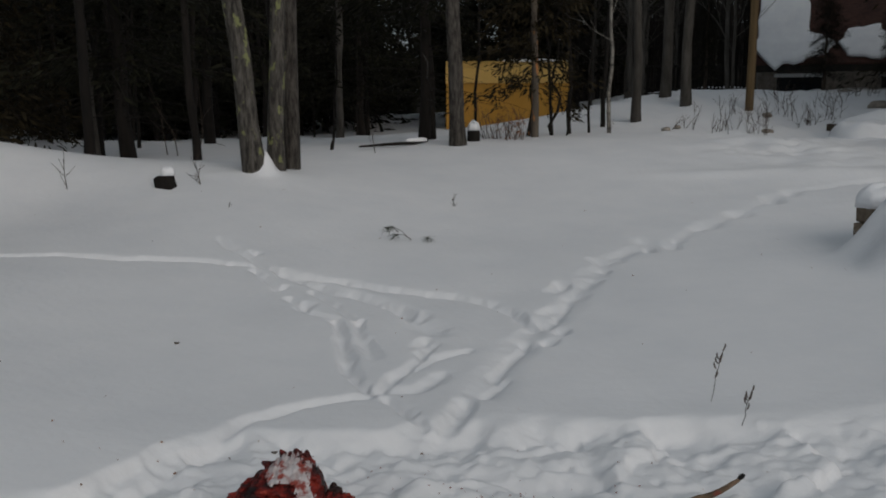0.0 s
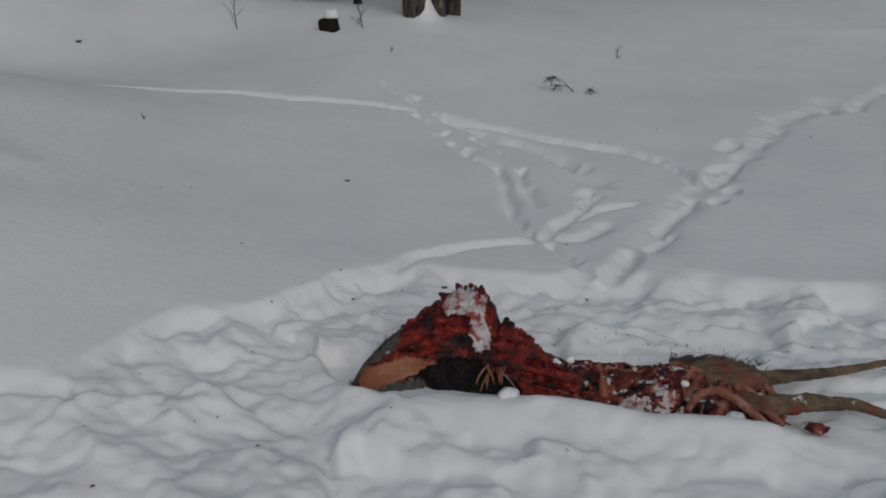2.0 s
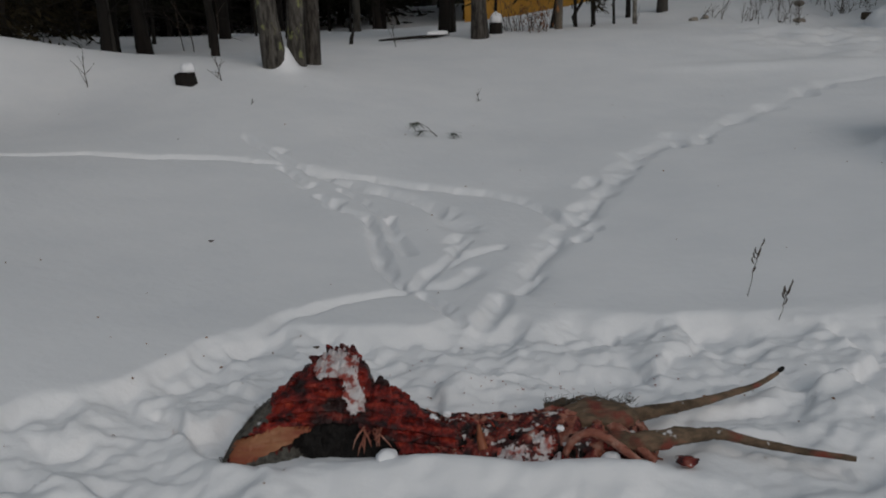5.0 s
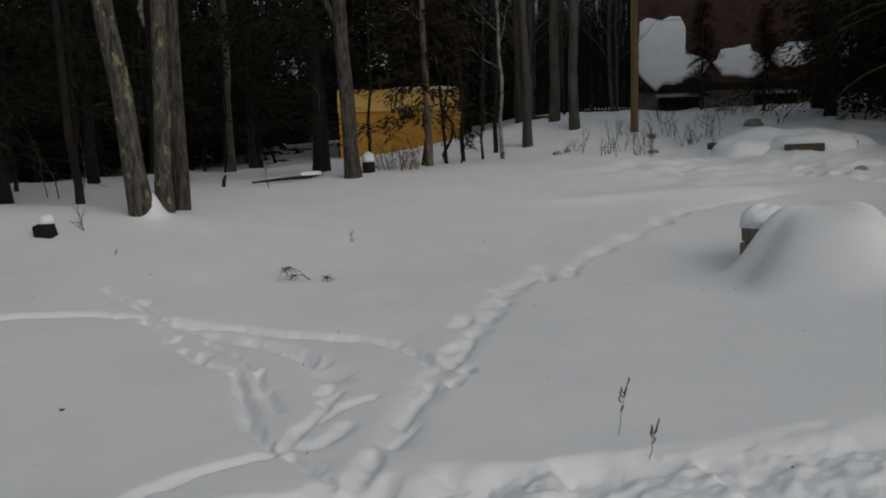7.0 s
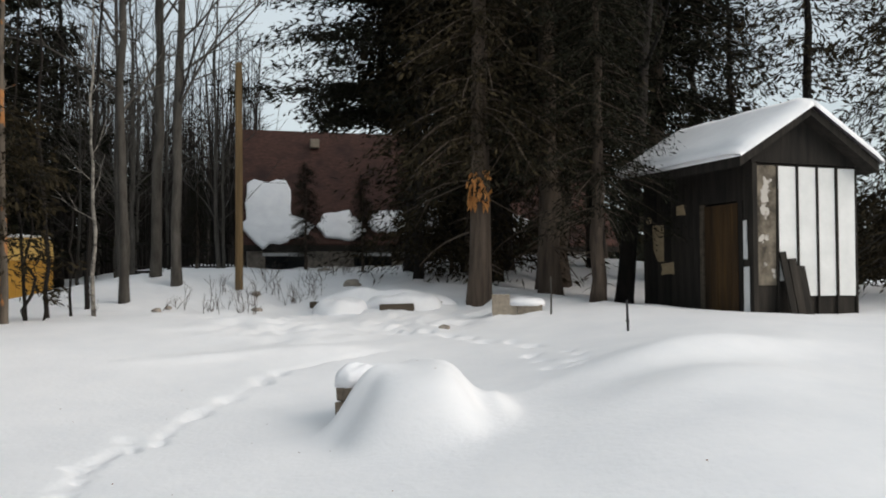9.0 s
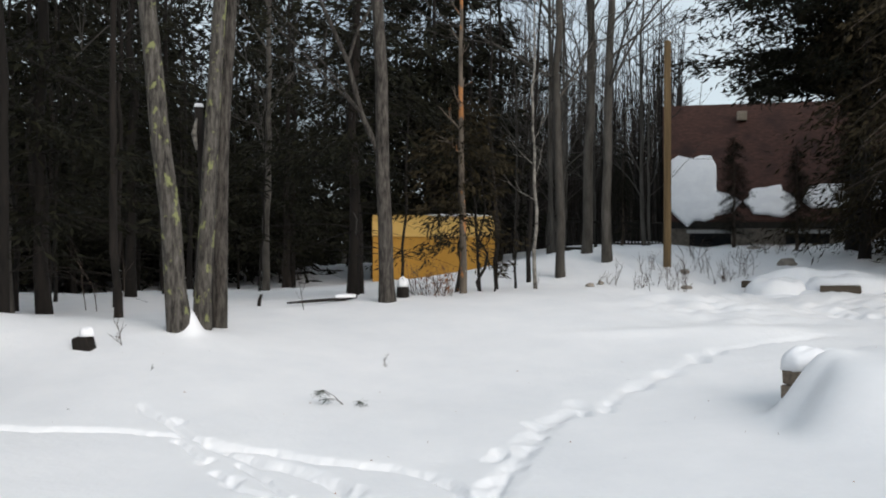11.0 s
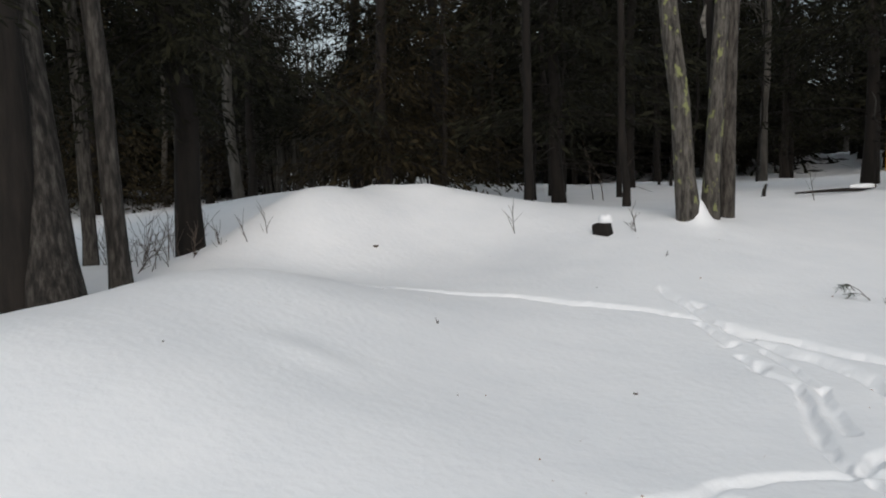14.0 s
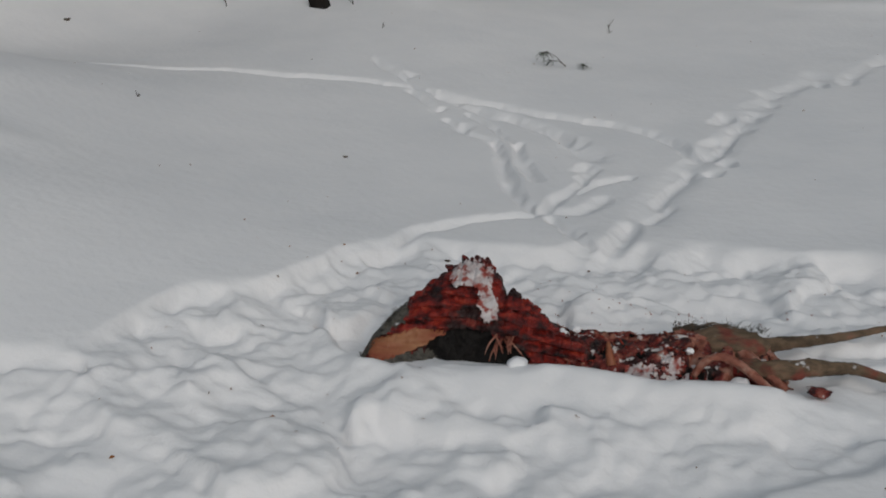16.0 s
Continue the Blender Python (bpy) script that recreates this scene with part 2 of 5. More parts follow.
GROOVES = [   # width, depth, points of the trodden lines
    (0.055, 0.040, [(-4.29, 6.17), (-4.28, 6.83), (-3.88, 6.94), (-3.19, 7.13), (-2.73, 7.07), (-2.03, 7.12), (-1.54, 7.09), (-1.33, 6.95)]),
    (0.070, 0.048, [(-1.33, 6.95), (-1.18, 6.89), (-0.79, 6.74), (-0.34, 6.56), (0.09, 6.41), (0.36, 6.18), (0.52, 5.90), (0.60, 5.61)]),
    (0.045, 0.036, [(-2.07, 7.80), (-1.82, 7.48), (-1.66, 7.31), (-1.48, 7.09)]),
    (0.080, 0.052, [(-1.29, 6.89), (-1.08, 6.72), (-0.86, 6.51), (-0.54, 6.32), (-0.32, 6.06), (-0.17, 5.78)]),
    (0.040, 0.028, [(-1.56, 6.93), (-1.27, 6.51)]),
    (0.040, 0.028, [(-1.12, 6.23), (-0.95, 5.91), (-0.77, 5.81)]),
    (0.035, 0.028, [(-0.98, 6.43), (-0.77, 6.10), (-0.61, 5.78)]),
    (0.048, 0.044, [(-0.75, 5.75), (-0.66, 5.43), (-0.57, 4.97), (-0.48, 4.58), (-0.42, 4.41)]),
    (0.044, 0.036, [(-0.57, 5.72), (-0.50, 5.28), (-0.40, 4.95)]),
    (0.045, 0.036, [(-0.36, 4.37), (-0.26, 4.65), (-0.13, 4.96), (-0.05, 5.25)]),
    (0.036, 0.028, [(-0.15, 4.74), (0.0, 4.96), (0.17, 5.10)]),
    (0.060, 0.032, [(-0.29, 4.42), (-0.14, 4.43), (0.0, 4.63)]),
    (0.040, 0.036, [(-0.28, 4.26), (-0.17, 4.03), (-0.08, 3.87)]),
    (0.050, 0.036, [(-0.40, 4.28), (-0.59, 4.21), (-0.78, 4.08), (-0.93, 3.92), (-1.0, 3.72), (-1.11, 3.50), (-1.22, 3.27), (-1.31, 3.08)]),
    (0.060, 0.048, [(0.01, 3.71), (0.06, 3.95), (0.13, 4.19)]),
    (0.055, 0.040, [(0.25, 4.34), (0.36, 4.55)]),
    (0.060, 0.044, [(0.30, 4.57), (0.39, 4.88), (0.53, 5.23)]),
    (0.060, 0.048, [(0.75, 5.65), (0.92, 6.11)]),
    (0.120, 0.022, [(0.25, 4.34), (0.39, 4.88), (0.60, 5.40), (0.80, 5.85), (1.0, 6.3), (1.2, 6.8), (1.42, 7.34), (1.84, 7.85), (2.1, 7.95)]),
    (0.075, 0.018, [(2.1, 7.95), (2.74, 8.75), (3.22, 9.2), (3.81, 9.83), (4.26, 10.21)]),
    (0.055, 0.028, [(4.26, 10.21), (4.79, 10.4), (5.43, 10.53), (5.91, 10.63)]),
]
# footprints: place and size
PRINTS = [(-0.09, 5.62, 1.5), (-0.14, 5.82, 1.0), (-0.11, 5.27, 0.8), (-1.66, 7.45, 0.7), (-1.27, 6.51, 0.7), (-1.0, 6.04, 0.8), (0.62, 5.52, 1.1), (0.70, 5.62, 1.0), (0.76, 5.44, 0.8), (0.65, 5.21, 0.7),
          (0.92, 6.56, 1.1), (0.96, 6.24, 0.9), (1.14, 6.65, 1.0), (1.21, 6.78, 0.9), (1.39, 7.38, 1.1), (1.33, 7.1, 0.8), (1.93, 8.1, 1.3), (1.91, 7.8, 1.0), (2.14, 7.86, 1.0), (2.24, 8.09, 0.8),
          (0.79, 5.96, 1.0), (0.93, 6.63, 0.8), (1.02, 6.34, 0.9), (1.42, 7.34, 0.8), (2.74, 8.75, 1.1), (2.62, 8.62, 0.8), (3.22, 9.2, 1.1), (3.12, 9.1, 0.7), (3.81, 9.83, 1.2), (3.74, 9.7, 0.8), (4.15, 10.13, 0.9),
          (7.3, 13.1, 1.2), (6.88, 12.2, 1.2), (7.22, 12.25, 1.1), (7.1, 12.6, 1.2), (7.2, 11.7, 1.0), (7.0, 11.9, 1.0), (7.4, 10.83, 1.1), (7.3, 11.2, 1.0), (7.39, 10.3, 1.2), (7.59, 9.95, 1.1), (7.5, 9.4, 1.0),
          (6.92, 8.71, 1.1), (6.58, 8.07, 1.2), (7.22, 8.35, 1.1), (7.0, 7.9, 1.0), (6.6, 7.5, 1.0), (6.24, 7.48, 1.1), (6.33, 7.17, 1.0)]


def segment_distance(x, y, a, b):
    ax, ay, bx, by = *a, *b
    t = np.clip(((x - ax) * (bx - ax) + (y - ay) * (by - ay)) / ((bx - ax) ** 2 + (by - ay) ** 2), 0, 1)
    return np.hypot(x - ax - t * (bx - ax), y - ay - t * (by - ay))


def trodden(x, y):
    """How far the snow is trampled, 0 to 1, round the heap and before it."""
    wob = 0.10 * value_noise(x * 2.2, y * 2.2, 5) + 0.04 * value_noise(x * 7, y * 7, 6)
    up = np.interp(x, (-3, -2.2, -1.85, -1.73, -1.48, -1.36, -1.25, -0.99, 0, 0.45, 1.34, 2.5, 3.7), (1.9, 2.1, 2.4, 2.85, 3.08, 3.32, 3.6, 3.7, 3.77, 3.9, 3.85, 3.7, 3.4))
    low = np.interp(x, (-3, -0.38, -0.06, 0.25, 0.41, 0.66, 0.88, 1.5, 3), (1.4, 1.66, 1.78, 1.94, 2.02, 2.12, 2.26, 2.65, 3.2))
    return step(0.09, -0.09, y - up + wob) * step(-0.05, 0.05, y - low - wob * 0.7) * step(-3.2, -2.3, x + wob) * step(3.7, 2.8, x + wob)


def slabs(x, y, count, high, tilt, seed, edge):
    """Broken crust: tilted plates of uneven height that meet in ledges."""
    rs = np.random.RandomState(seed)
    sx, sy, h = rs.uniform(-3.1, 3.6, count), rs.uniform(1.2, 4.1, count), rs.uniform(-high, high, count)
    ax, ay = rs.uniform(-tilt, tilt, count), rs.uniform(-tilt, tilt, count)
    d1, d2 = np.full(x.shape, 9.0), np.full(x.shape, 9.0)
    h1, h2 = np.zeros(x.shape), np.zeros(x.shape)
    for k in range(count):
        d = np.hypot(x - sx[k], (y - sy[k]) * 1.25)
        hk = h[k] + ax[k] * (x - sx[k]) + ay[k] * (y - sy[k])
        a, b = d < d1, (d >= d1) & (d < d2)
        d2, h2 = np.where(a, d1, np.where(b, d, d2)), np.where(a, h1, np.where(b, hk, h2))
        d1, h1 = np.where(a, d, d1), np.where(a, hk, h1)
    w = 0.5 + 0.5 * step(0, edge, d2 - d1)
    return h1 * w + h2 * (1 - w)


def surface(x, y):
    """The snow as it lies, with drifts, tracks, prints and trampling."""
    z = ground(x, y)
    z = z + 0.012 * fbm(x * 0.5, y * 0.8, 31, 3) + 0.0015 * fbm(x * 2.5 + y, y * 5, 41, 2)
    fx, fy = 0.008 * fbm(x * 17, y * 17, 19, 2), 0.008 * fbm(x * 17, y * 17, 22, 2)
    wx, wy = x + 0.022 * fbm(x * 4.5, y * 4.5, 9, 3) + fx, y + 0.022 * fbm(x * 4.5, y * 4.5, 12, 3) + fy
    cut = np.zeros_like(z)
    for k, (w, d, pts) in enumerate(GROOVES):
        r = np.min([segment_distance(wx, wy, a, b) for a, b in zip(pts, pts[1:])], 0) / (w * (1 + 0.2 * value_noise(x * 4, y * 4, 200 + k)))
        dd = d * (0.95 + 0.28 * fbm(x * 6, y * 6, 15, 3))
        cut = np.minimum(cut, -1.15 * dd * np.exp(-(r / 0.85) ** 2.4)) + 0.07 * d * np.exp(-((r - 1.6) / 0.35) ** 2)
    rp = np.random.RandomState(4)
    for px, py, big in PRINTS:
        far = 1.3 if py > 8.4 else 1.0
        a, w, l = rp.uniform(-0.9, 0.5), far * big * rp.uniform(0.07, 0.095), far * big * rp.uniform(0.11, 0.16)
        u, v = (wx - px) * math.cos(a) + (wy - py) * math.sin(a), (wy - py) * math.cos(a) - (wx - px) * math.sin(a)
        r = np.hypot(u / w, v / l)
        cut = np.minimum(cut, -far * rp.uniform(0.036, 0.055) * np.exp(-(r / 0.85) ** 2.4)) + 0.003 * np.exp(-((r - 1.45) / 0.3) ** 2)
    m = trodden(x, y)
    z = z + cut * (1 - 0.6 * m)
    on = m > 0
    if on.any():
        X, Y, U, W = x[on], y[on], wx[on], wy[on]
        M = m[on]
        calm = (1 - 0.75 * np.exp(-((X - 0.1) / 1.1) ** 4 - ((Y - 2.62) / 0.2) ** 4))
        tx, ty = X + 0.055 * fbm(X * 4, Y * 4, 101, 3), Y + 0.055 * fbm(X * 4, Y * 4, 111, 3)
        lump = 0.020 * fbm(U * 2.6, W * 2.9, 51, 3) + 0.022 * (0.4 - np.abs(fbm(U * 1.9 + 4, W * 2.4, 61, 4))) + 0.010 * fbm(X * 11, Y * 11, 71, 3) + 0.005 * fbm(X * 27, Y * 27, 75, 2)
        lump = lump + slabs(tx, ty, 210, 0.022, 0.16, 14, 0.05) + 0.6 * slabs(tx + 0.3 * fx[on], ty, 620, 0.014, 0.14, 15, 0.025)
        # clods thrown up at the west end
        lump = lump + 0.016 * fbm(X * 8, Y * 8, 131, 3) * step(-1.1, -1.5, X) * step(2.2, 2.6, Y)
        z[on] = z[on] + M * (calm * lump - 0.05)
    # snow heaped against the frozen scraps
    z = z + 0.065 * np.exp(-((x + 0.15) / 0.74) ** 4 - ((y - 2.54) / 0.11) ** 2) + 0.03 * np.exp(-((x - 0.42) / 0.28) ** 2 - ((y - 2.55) / 0.07) ** 2) + 0.028 * np.exp(-((x + 0.12) / 0.20) ** 4 - ((y - 2.60) / 0.06) ** 2) + 0.03 * np.exp(-((x - 0.7) / 0.3) ** 2 - ((y - 2.83) / 0.05) ** 2)
    far = step(14, 24, np.hypot(x, y - 5))
    z = z + far * 0.10 * fbm(x * 0.7, y * 0.7, 81, 3)
    rough = step(10.5, 13, y) * step(3.2, 5, x) * step(25, 18, y)
    return z + rough * (0.07 * fbm(x * 1.5, y * 1.5, 91, 4) + 0.02 * fbm(x * 6, y * 6, 95, 2))


def spaced(bands, first, last):
    """Coordinates at even steps within bands (from, to, step), then wider and wider out to first and last."""
    c = [v for lo, hi, fine in bands for v in np.arange(lo, hi, fine)]
    s, v = bands[-1][2], c[-1]
    while v < last:
        s *= 1.08
        v += s
        c.append(v)
    s, v = bands[0][2], c[0]
    while v > first:
        s *= 1.08
        v -= s
        c.insert(0, v)
    return np.array(c)


gx = spaced([(-4.4, -2.5, 0.03), (-2.5, 2.4, 0.016), (2.4, 8.2, 0.06)], -1500, 1500)
gy = spaced([(1.3, 3.9, 0.014), (3.9, 7.6, 0.022), (7.6, 13.4, 0.06)], -1500, 1500)
X, Y = np.meshgrid(gx, gy)
Z = surface(X, Y)
verts = np.stack([X, Y, Z], -1).reshape(-1, 3)
iw = len(gx)
ii = (np.arange(len(gy) - 1)[:, None] * iw + np.arange(iw - 1)).ravel()
faces = np.stack([ii, ii + 1, ii + 1 + iw, ii + iw], 1)
me = bpy.data.meshes.new("ground")
me.vertices.add(len(verts))
me.vertices.foreach_set("co", verts.ravel())
me.loops.add(faces.size)
me.loops.foreach_set("vertex_index", faces.ravel())
me.polygons.add(len(faces))
me.polygons.foreach_set("loop_start", np.arange(0, faces.size, 4))
me.polygons.foreach_set("loop_total", np.full(len(faces), 4))
me.update(calc_edges=True)
me.materials.append(SNOW)
me.shade_smooth()
tagged(new("ground", me), "white snow field with drifts, tracks and trampled hollows", "ground", kind="structure")


def gz(x, y):
    return float(surface(np.array([float(x)]), np.array([float(y)]))[0])


# ---- trees ----
def foliage(rng, tips, per, size, spread, droop):
    """Small pointed sprays round points: tips are (place, direction)."""
    P = np.repeat(np.array([p for p, _ in tips]), per, 0)
    Dv = np.repeat(np.array([d for _, d in tips]), per, 0)
    n = len(P)
    P = P + rng.normal(0, 1, (n, 3)) * np.array([spread, spread, spread * 0.6])
    d = Dv + rng.normal(0, 0.55, (n, 3)) + np.array([0, 0, -droop])
    d /= np.linalg.norm(d, axis=1)[:, None]
    s = np.cross(d, rng.normal(0, 1, (n, 3)))
    s /= np.linalg.norm(s, axis=1)[:, None]
    L = size * rng.uniform(0.6, 1.4, n)[:, None]
    W = L * rng.uniform(0.07, 0.15, n)[:, None]
    V = np.stack([P, P + d * L * 0.45 + s * W, P + d * L, P + d * L * 0.45 - s * W], 1).reshape(-1, 3)
    F = np.arange(4 * n).reshape(-1, 4)
    return V, F


def quads_mesh(name, V, F, mat):
    me = bpy.data.meshes.new(name)
    me.vertices.add(len(V))
    me.vertices.foreach_set("co", V.ravel())
    me.loops.add(F.size)
    me.loops.foreach_set("vertex_index", F.ravel())
    me.polygons.add(len(F))
    me.polygons.foreach_set("loop_start", np.arange(0, F.size, 4))
    me.polygons.foreach_set("loop_total", np.full(len(F), 4))
    me.update(calc_edges=True)
    me.materials.append(mat)
    return me


def conifer(name, seed, H, r0, low, reach, nb, per, size, mat, bark, droop, label, shape=1.0, dead=0, spread=0.11, lean=(0, 0), thin=0.85):
    """A conifer: tapered trunk with limbs, and a crown of small sprays from the height low up. shape: how fast it narrows; thin: above 1, the boughs thin out towards the top."""
    rng = np.random.RandomState(seed)
    V, F = [], []
    ob = thing(name, 0, 0, 0, label, "tree")
    zs = np.linspace(-0.3, H, 14)
    wx, wy = rng.normal(0, 0.05, 14), rng.normal(0, 0.05, 14)
    at = lambda z: np.array([np.interp(z, zs, wx) + lean[0] * z, np.interp(z, zs, wy) + lean[1] * z, z])
    tube(V, F, [at(z) for z in zs], [r0 * (1.25 if z < 0 else 1) * (1 - 0.93 * max(z, 0) / H) for z in zs], 9)
    part("trunk", mesh_of("trunk", V, F, bark), ob)
    V, F = [], []
    tips = []
    for k in range(nb + dead):
        isdead = k >= nb
        f = rng.uniform(0, 1) ** thin
        z = rng.uniform(0.6, low + 1.5) if isdead else low + (H - low) * f
        L = reach * ((1 - f) ** shape * 0.9 + 0.1) * rng.uniform(0.65, 1.1) if not isdead else rng.uniform(0.4, reach * 0.8)
        a = rng.uniform(0, 2 * math.pi)
        rise = rng.uniform(-0.1, 0.25) - droop * 0.5
        n = 5
        pts, p, d = [], at(z), np.array([math.cos(a), math.sin(a), rise + 0.15])
        for i in range(n):
            pts.append(p.copy())
            p = p + d * L / (n - 1)
            d = d + np.array([rng.normal(0, 0.12), rng.normal(0, 0.12), -droop * 0.22 + (0.12 if i > 2 else 0)])
        rr = max(0.012, r0 * 0.14 * (1 - 0.6 * f))
        tube(V, F, pts, [rr * (1 - 0.2 * i) for i in range(n)], 3, cap=False)
        if not isdead:
            m = max(3, int(L / 0.22))
            for q in range(m):
                s = (q + 1) / m * (n - 1) * 0.999
                i = int(s)
                pos = pts[i] * (1 - s + i) + pts[min(i + 1, n - 1)] * (s - i)
                side = np.array([-math.sin(a), math.cos(a), 0]) * rng.normal(0, 0.16) * min(1, L)
                tips.append((pos + side, np.array([math.cos(a), math.sin(a), 0]) + side * 2.5))
    tagged(part("branchwork", mesh_of("branchwork", V, F, bark), ob), kind="stuff")
    CV, CF = foliage(rng, tips, per, size, spread, droop)
    part("crown", quads_mesh("crown", CV, CF, mat), ob)
    return ob


def grow(V, F, rng, p, d, L, r, depth, sides=5, up=0.06):
    """Adds a limb that forks into finer ones."""
    n = 5
    pts = []
    p, d = np.array(p, float), np.array(d, float)
    d /= np.linalg.norm(d)
    for i in range(n):
        pts.append(p.copy())
        p = p + d * L / (n - 1)
        d = d + rng.normal(0, 0.09, 3) + np.array([0, 0, up])
        d /= np.linalg.norm(d)
    tube(V, F, pts, [r * (1 - 0.14 * i) for i in range(n)], max(3, sides), cap=False)
    if depth <= 0:
        return
    for k in range(rng.randint(3, 6)):
        i = rng.randint(1, n)
        side = rng.normal(0, 1, 3)
        nd = (pts[i] - pts[i - 1]) / (L / (n - 1)) + side / np.linalg.norm(side) * rng.uniform(0.5, 0.95)
        grow(V, F, rng, pts[i], nd, L * rng.uniform(0.4, 0.68), max(0.004, r * rng.uniform(0.4, 0.55)), depth - 1, sides - 1, up)


def bare_tree(name, seed, H, r0, bark, label, lean=(0, 0), low=4.0, limbs=16, depth=2, reach=2.6, bend=0.08, top=0.25):
    """A leafless tree: one trunk and forking limbs."""
    rng = np.random.RandomState(seed)
    ob = thing(name, 0, 0, 0, label, "tree")
    zs = np.linspace(-0.35, H, 18)
    wx, wy = np.cumsum(rng.normal(0, bend, 18)) * 0.5, np.cumsum(rng.normal(0, bend, 18)) * 0.5
    wx, wy = wx - wx[1], wy - wy[1]
    at = lambda z: np.array([np.interp(z, zs, wx) + lean[0] * z, np.interp(z, zs, wy) + lean[1] * z, z])
    V, F = [], []
    tube(V, F, [at(z) for z in zs], [r0 * (1.35 if z < 0 else 1.0 - (1 - top) * z / H) for z in zs], 12, rough=0.03, rng=rng)
    part("trunk", mesh_of("trunk", V, F, bark), ob)
    for k in range(limbs):
        z = low + (H - low) * (k + rng.uniform(0, 1)) / limbs
        a = rng.uniform(0, 2 * math.pi)
        f = (z - low) / (H - low)
        V, F = [], []
        grow(V, F, rng, at(z), (math.cos(a), math.sin(a), rng.uniform(0.5, 1.3)), reach * (1 - 0.5 * f) * rng.uniform(0.6, 1.1), r0 * 0.3 * (1 - 0.5 * f), depth)
        part("limb", mesh_of("limb", V, F, bark), ob)
    return ob


def put(ob, x, y, rz=0, s=1.0, sink=0.05):
    ob.matrix_basis = pose(x, y, gz(x, y) - sink, 0, 0, rz) @ Matrix.Diagonal((s, s, s, 1))
    return ob


def copy_at(ob, x, y, rz, s, sink=0.05):
    c = copy_thing(ob, pose(x, y, gz(x, y) - sink, 0, 0, rz))
    c.scale = (s, s, s)
    return c


rnd = random.Random(7)
HEM, CED, BARE = "tall dark green conifer with bare lower trunk in snow", "brown-green cedar with drooping fronds in snow", "slender leafless grey tree standing in snow"
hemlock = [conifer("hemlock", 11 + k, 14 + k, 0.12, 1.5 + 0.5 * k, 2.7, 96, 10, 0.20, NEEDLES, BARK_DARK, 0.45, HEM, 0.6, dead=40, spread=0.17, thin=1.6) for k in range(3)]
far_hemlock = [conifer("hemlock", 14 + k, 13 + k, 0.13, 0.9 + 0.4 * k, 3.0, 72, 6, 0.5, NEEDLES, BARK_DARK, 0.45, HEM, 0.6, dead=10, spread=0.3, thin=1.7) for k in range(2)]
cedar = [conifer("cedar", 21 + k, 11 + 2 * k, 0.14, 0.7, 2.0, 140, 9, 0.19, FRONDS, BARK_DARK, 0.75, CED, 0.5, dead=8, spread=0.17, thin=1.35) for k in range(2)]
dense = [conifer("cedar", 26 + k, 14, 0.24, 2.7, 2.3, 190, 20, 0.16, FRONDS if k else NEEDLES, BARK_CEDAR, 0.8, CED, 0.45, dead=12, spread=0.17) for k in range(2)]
bare = [bare_tree("bare_tree", 31 + k, 13 + k, 0.10 + 0.012 * k, BARK_GREY, BARE, low=3.2, limbs=17, depth=2, reach=2.9) for k in range(3)]
far_bare = [bare_tree("bare_tree", 131 + k, 10 + k, 0.07 + 0.01 * k, BARK_GREY, BARE, low=1.8, limbs=14, depth=2, reach=2.3) for k in range(2)]
put(far_hemlock[0], -12, 38, 0, 1.0)
put(far_hemlock[1], -6, 40, 0, 1.0)
put(hemlock[0], -5.2, 14.19, 0, 1.0)
put(hemlock[1], -5.2, 19.4, 40, 1.0)
put(hemlock[2], -0.29, 16.58, 80, 0.95)
put(cedar[0], -9.3, 17.8, 0, 1.1)
put(cedar[1], -10.6, 20.3, 30, 1.0)
put(dense[0], 11.3, 13.61, 0, 1.0)
put(dense[1], 9.6, 13.67, 30, 0.95)
put(far_bare[0], 6.9, 36.0, 0, 1.0)
put(far_bare[1], 9.4, 47.0, 0, 1.0)
put(bare[0], 3.91, 17.47, 0, 1.0)
put(bare[1], 5.21, 18.6, 60, 1.0)
put(bare[2], 5.13, 19.9, 120, 1.0)

# the dark wood to the north and west
placed = [(-5.2, 14.2), (-5.2, 19.4), (-9.3, 17.8), (-10.6, 20.3), (-3.55, 12.5)]
for k in range(6000):
    a, d = rnd.uniform(-58, 16), 15.5 + 48 * rnd.random() ** 1.3
    x, y = d * math.sin(radians(a)), d * math.cos(radians(a))
    if len(placed) >= 118:
        break
    if (-2 < x < 6.5 and y < 32) or any(math.hypot(x - px, y - py) < 1.9 for px, py in placed):
        continue
    if -4.8 < a < -0.8 and (d < 26 or rnd.random() < 0.5) or -27 < a < -17 and d < 27 or -39.5 < a < -34 or a > -30 and d < 20 or a > 1.2 or a < -44 and d < 26:
        continue
    placed.append((x, y))
    kind = rnd.choice(cedar if a < -20 and rnd.random() < 0.55 else hemlock)
    if rnd.random() < 0.1:
        kind = rnd.choice(bare)
    if d > 30 and kind in hemlock + cedar and not -6 < a < 1:
        kind = rnd.choice(far_hemlock)
    copy_at(kind, x, y, rnd.uniform(0, 360), rnd.uniform(0.75, 1.2))
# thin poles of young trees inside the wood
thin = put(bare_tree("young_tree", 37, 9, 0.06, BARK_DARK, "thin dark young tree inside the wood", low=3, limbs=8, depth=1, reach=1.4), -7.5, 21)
for k in range(26):
    a, d = rnd.uniform(-48, 3), rnd.uniform(15, 32)
    x, y = d * math.sin(radians(a)), d * math.cos(radians(a))
    if not -5 < a < -0.6:
        copy_at(thin, x, y, rnd.uniform(0, 360), rnd.uniform(0.5, 1.1))
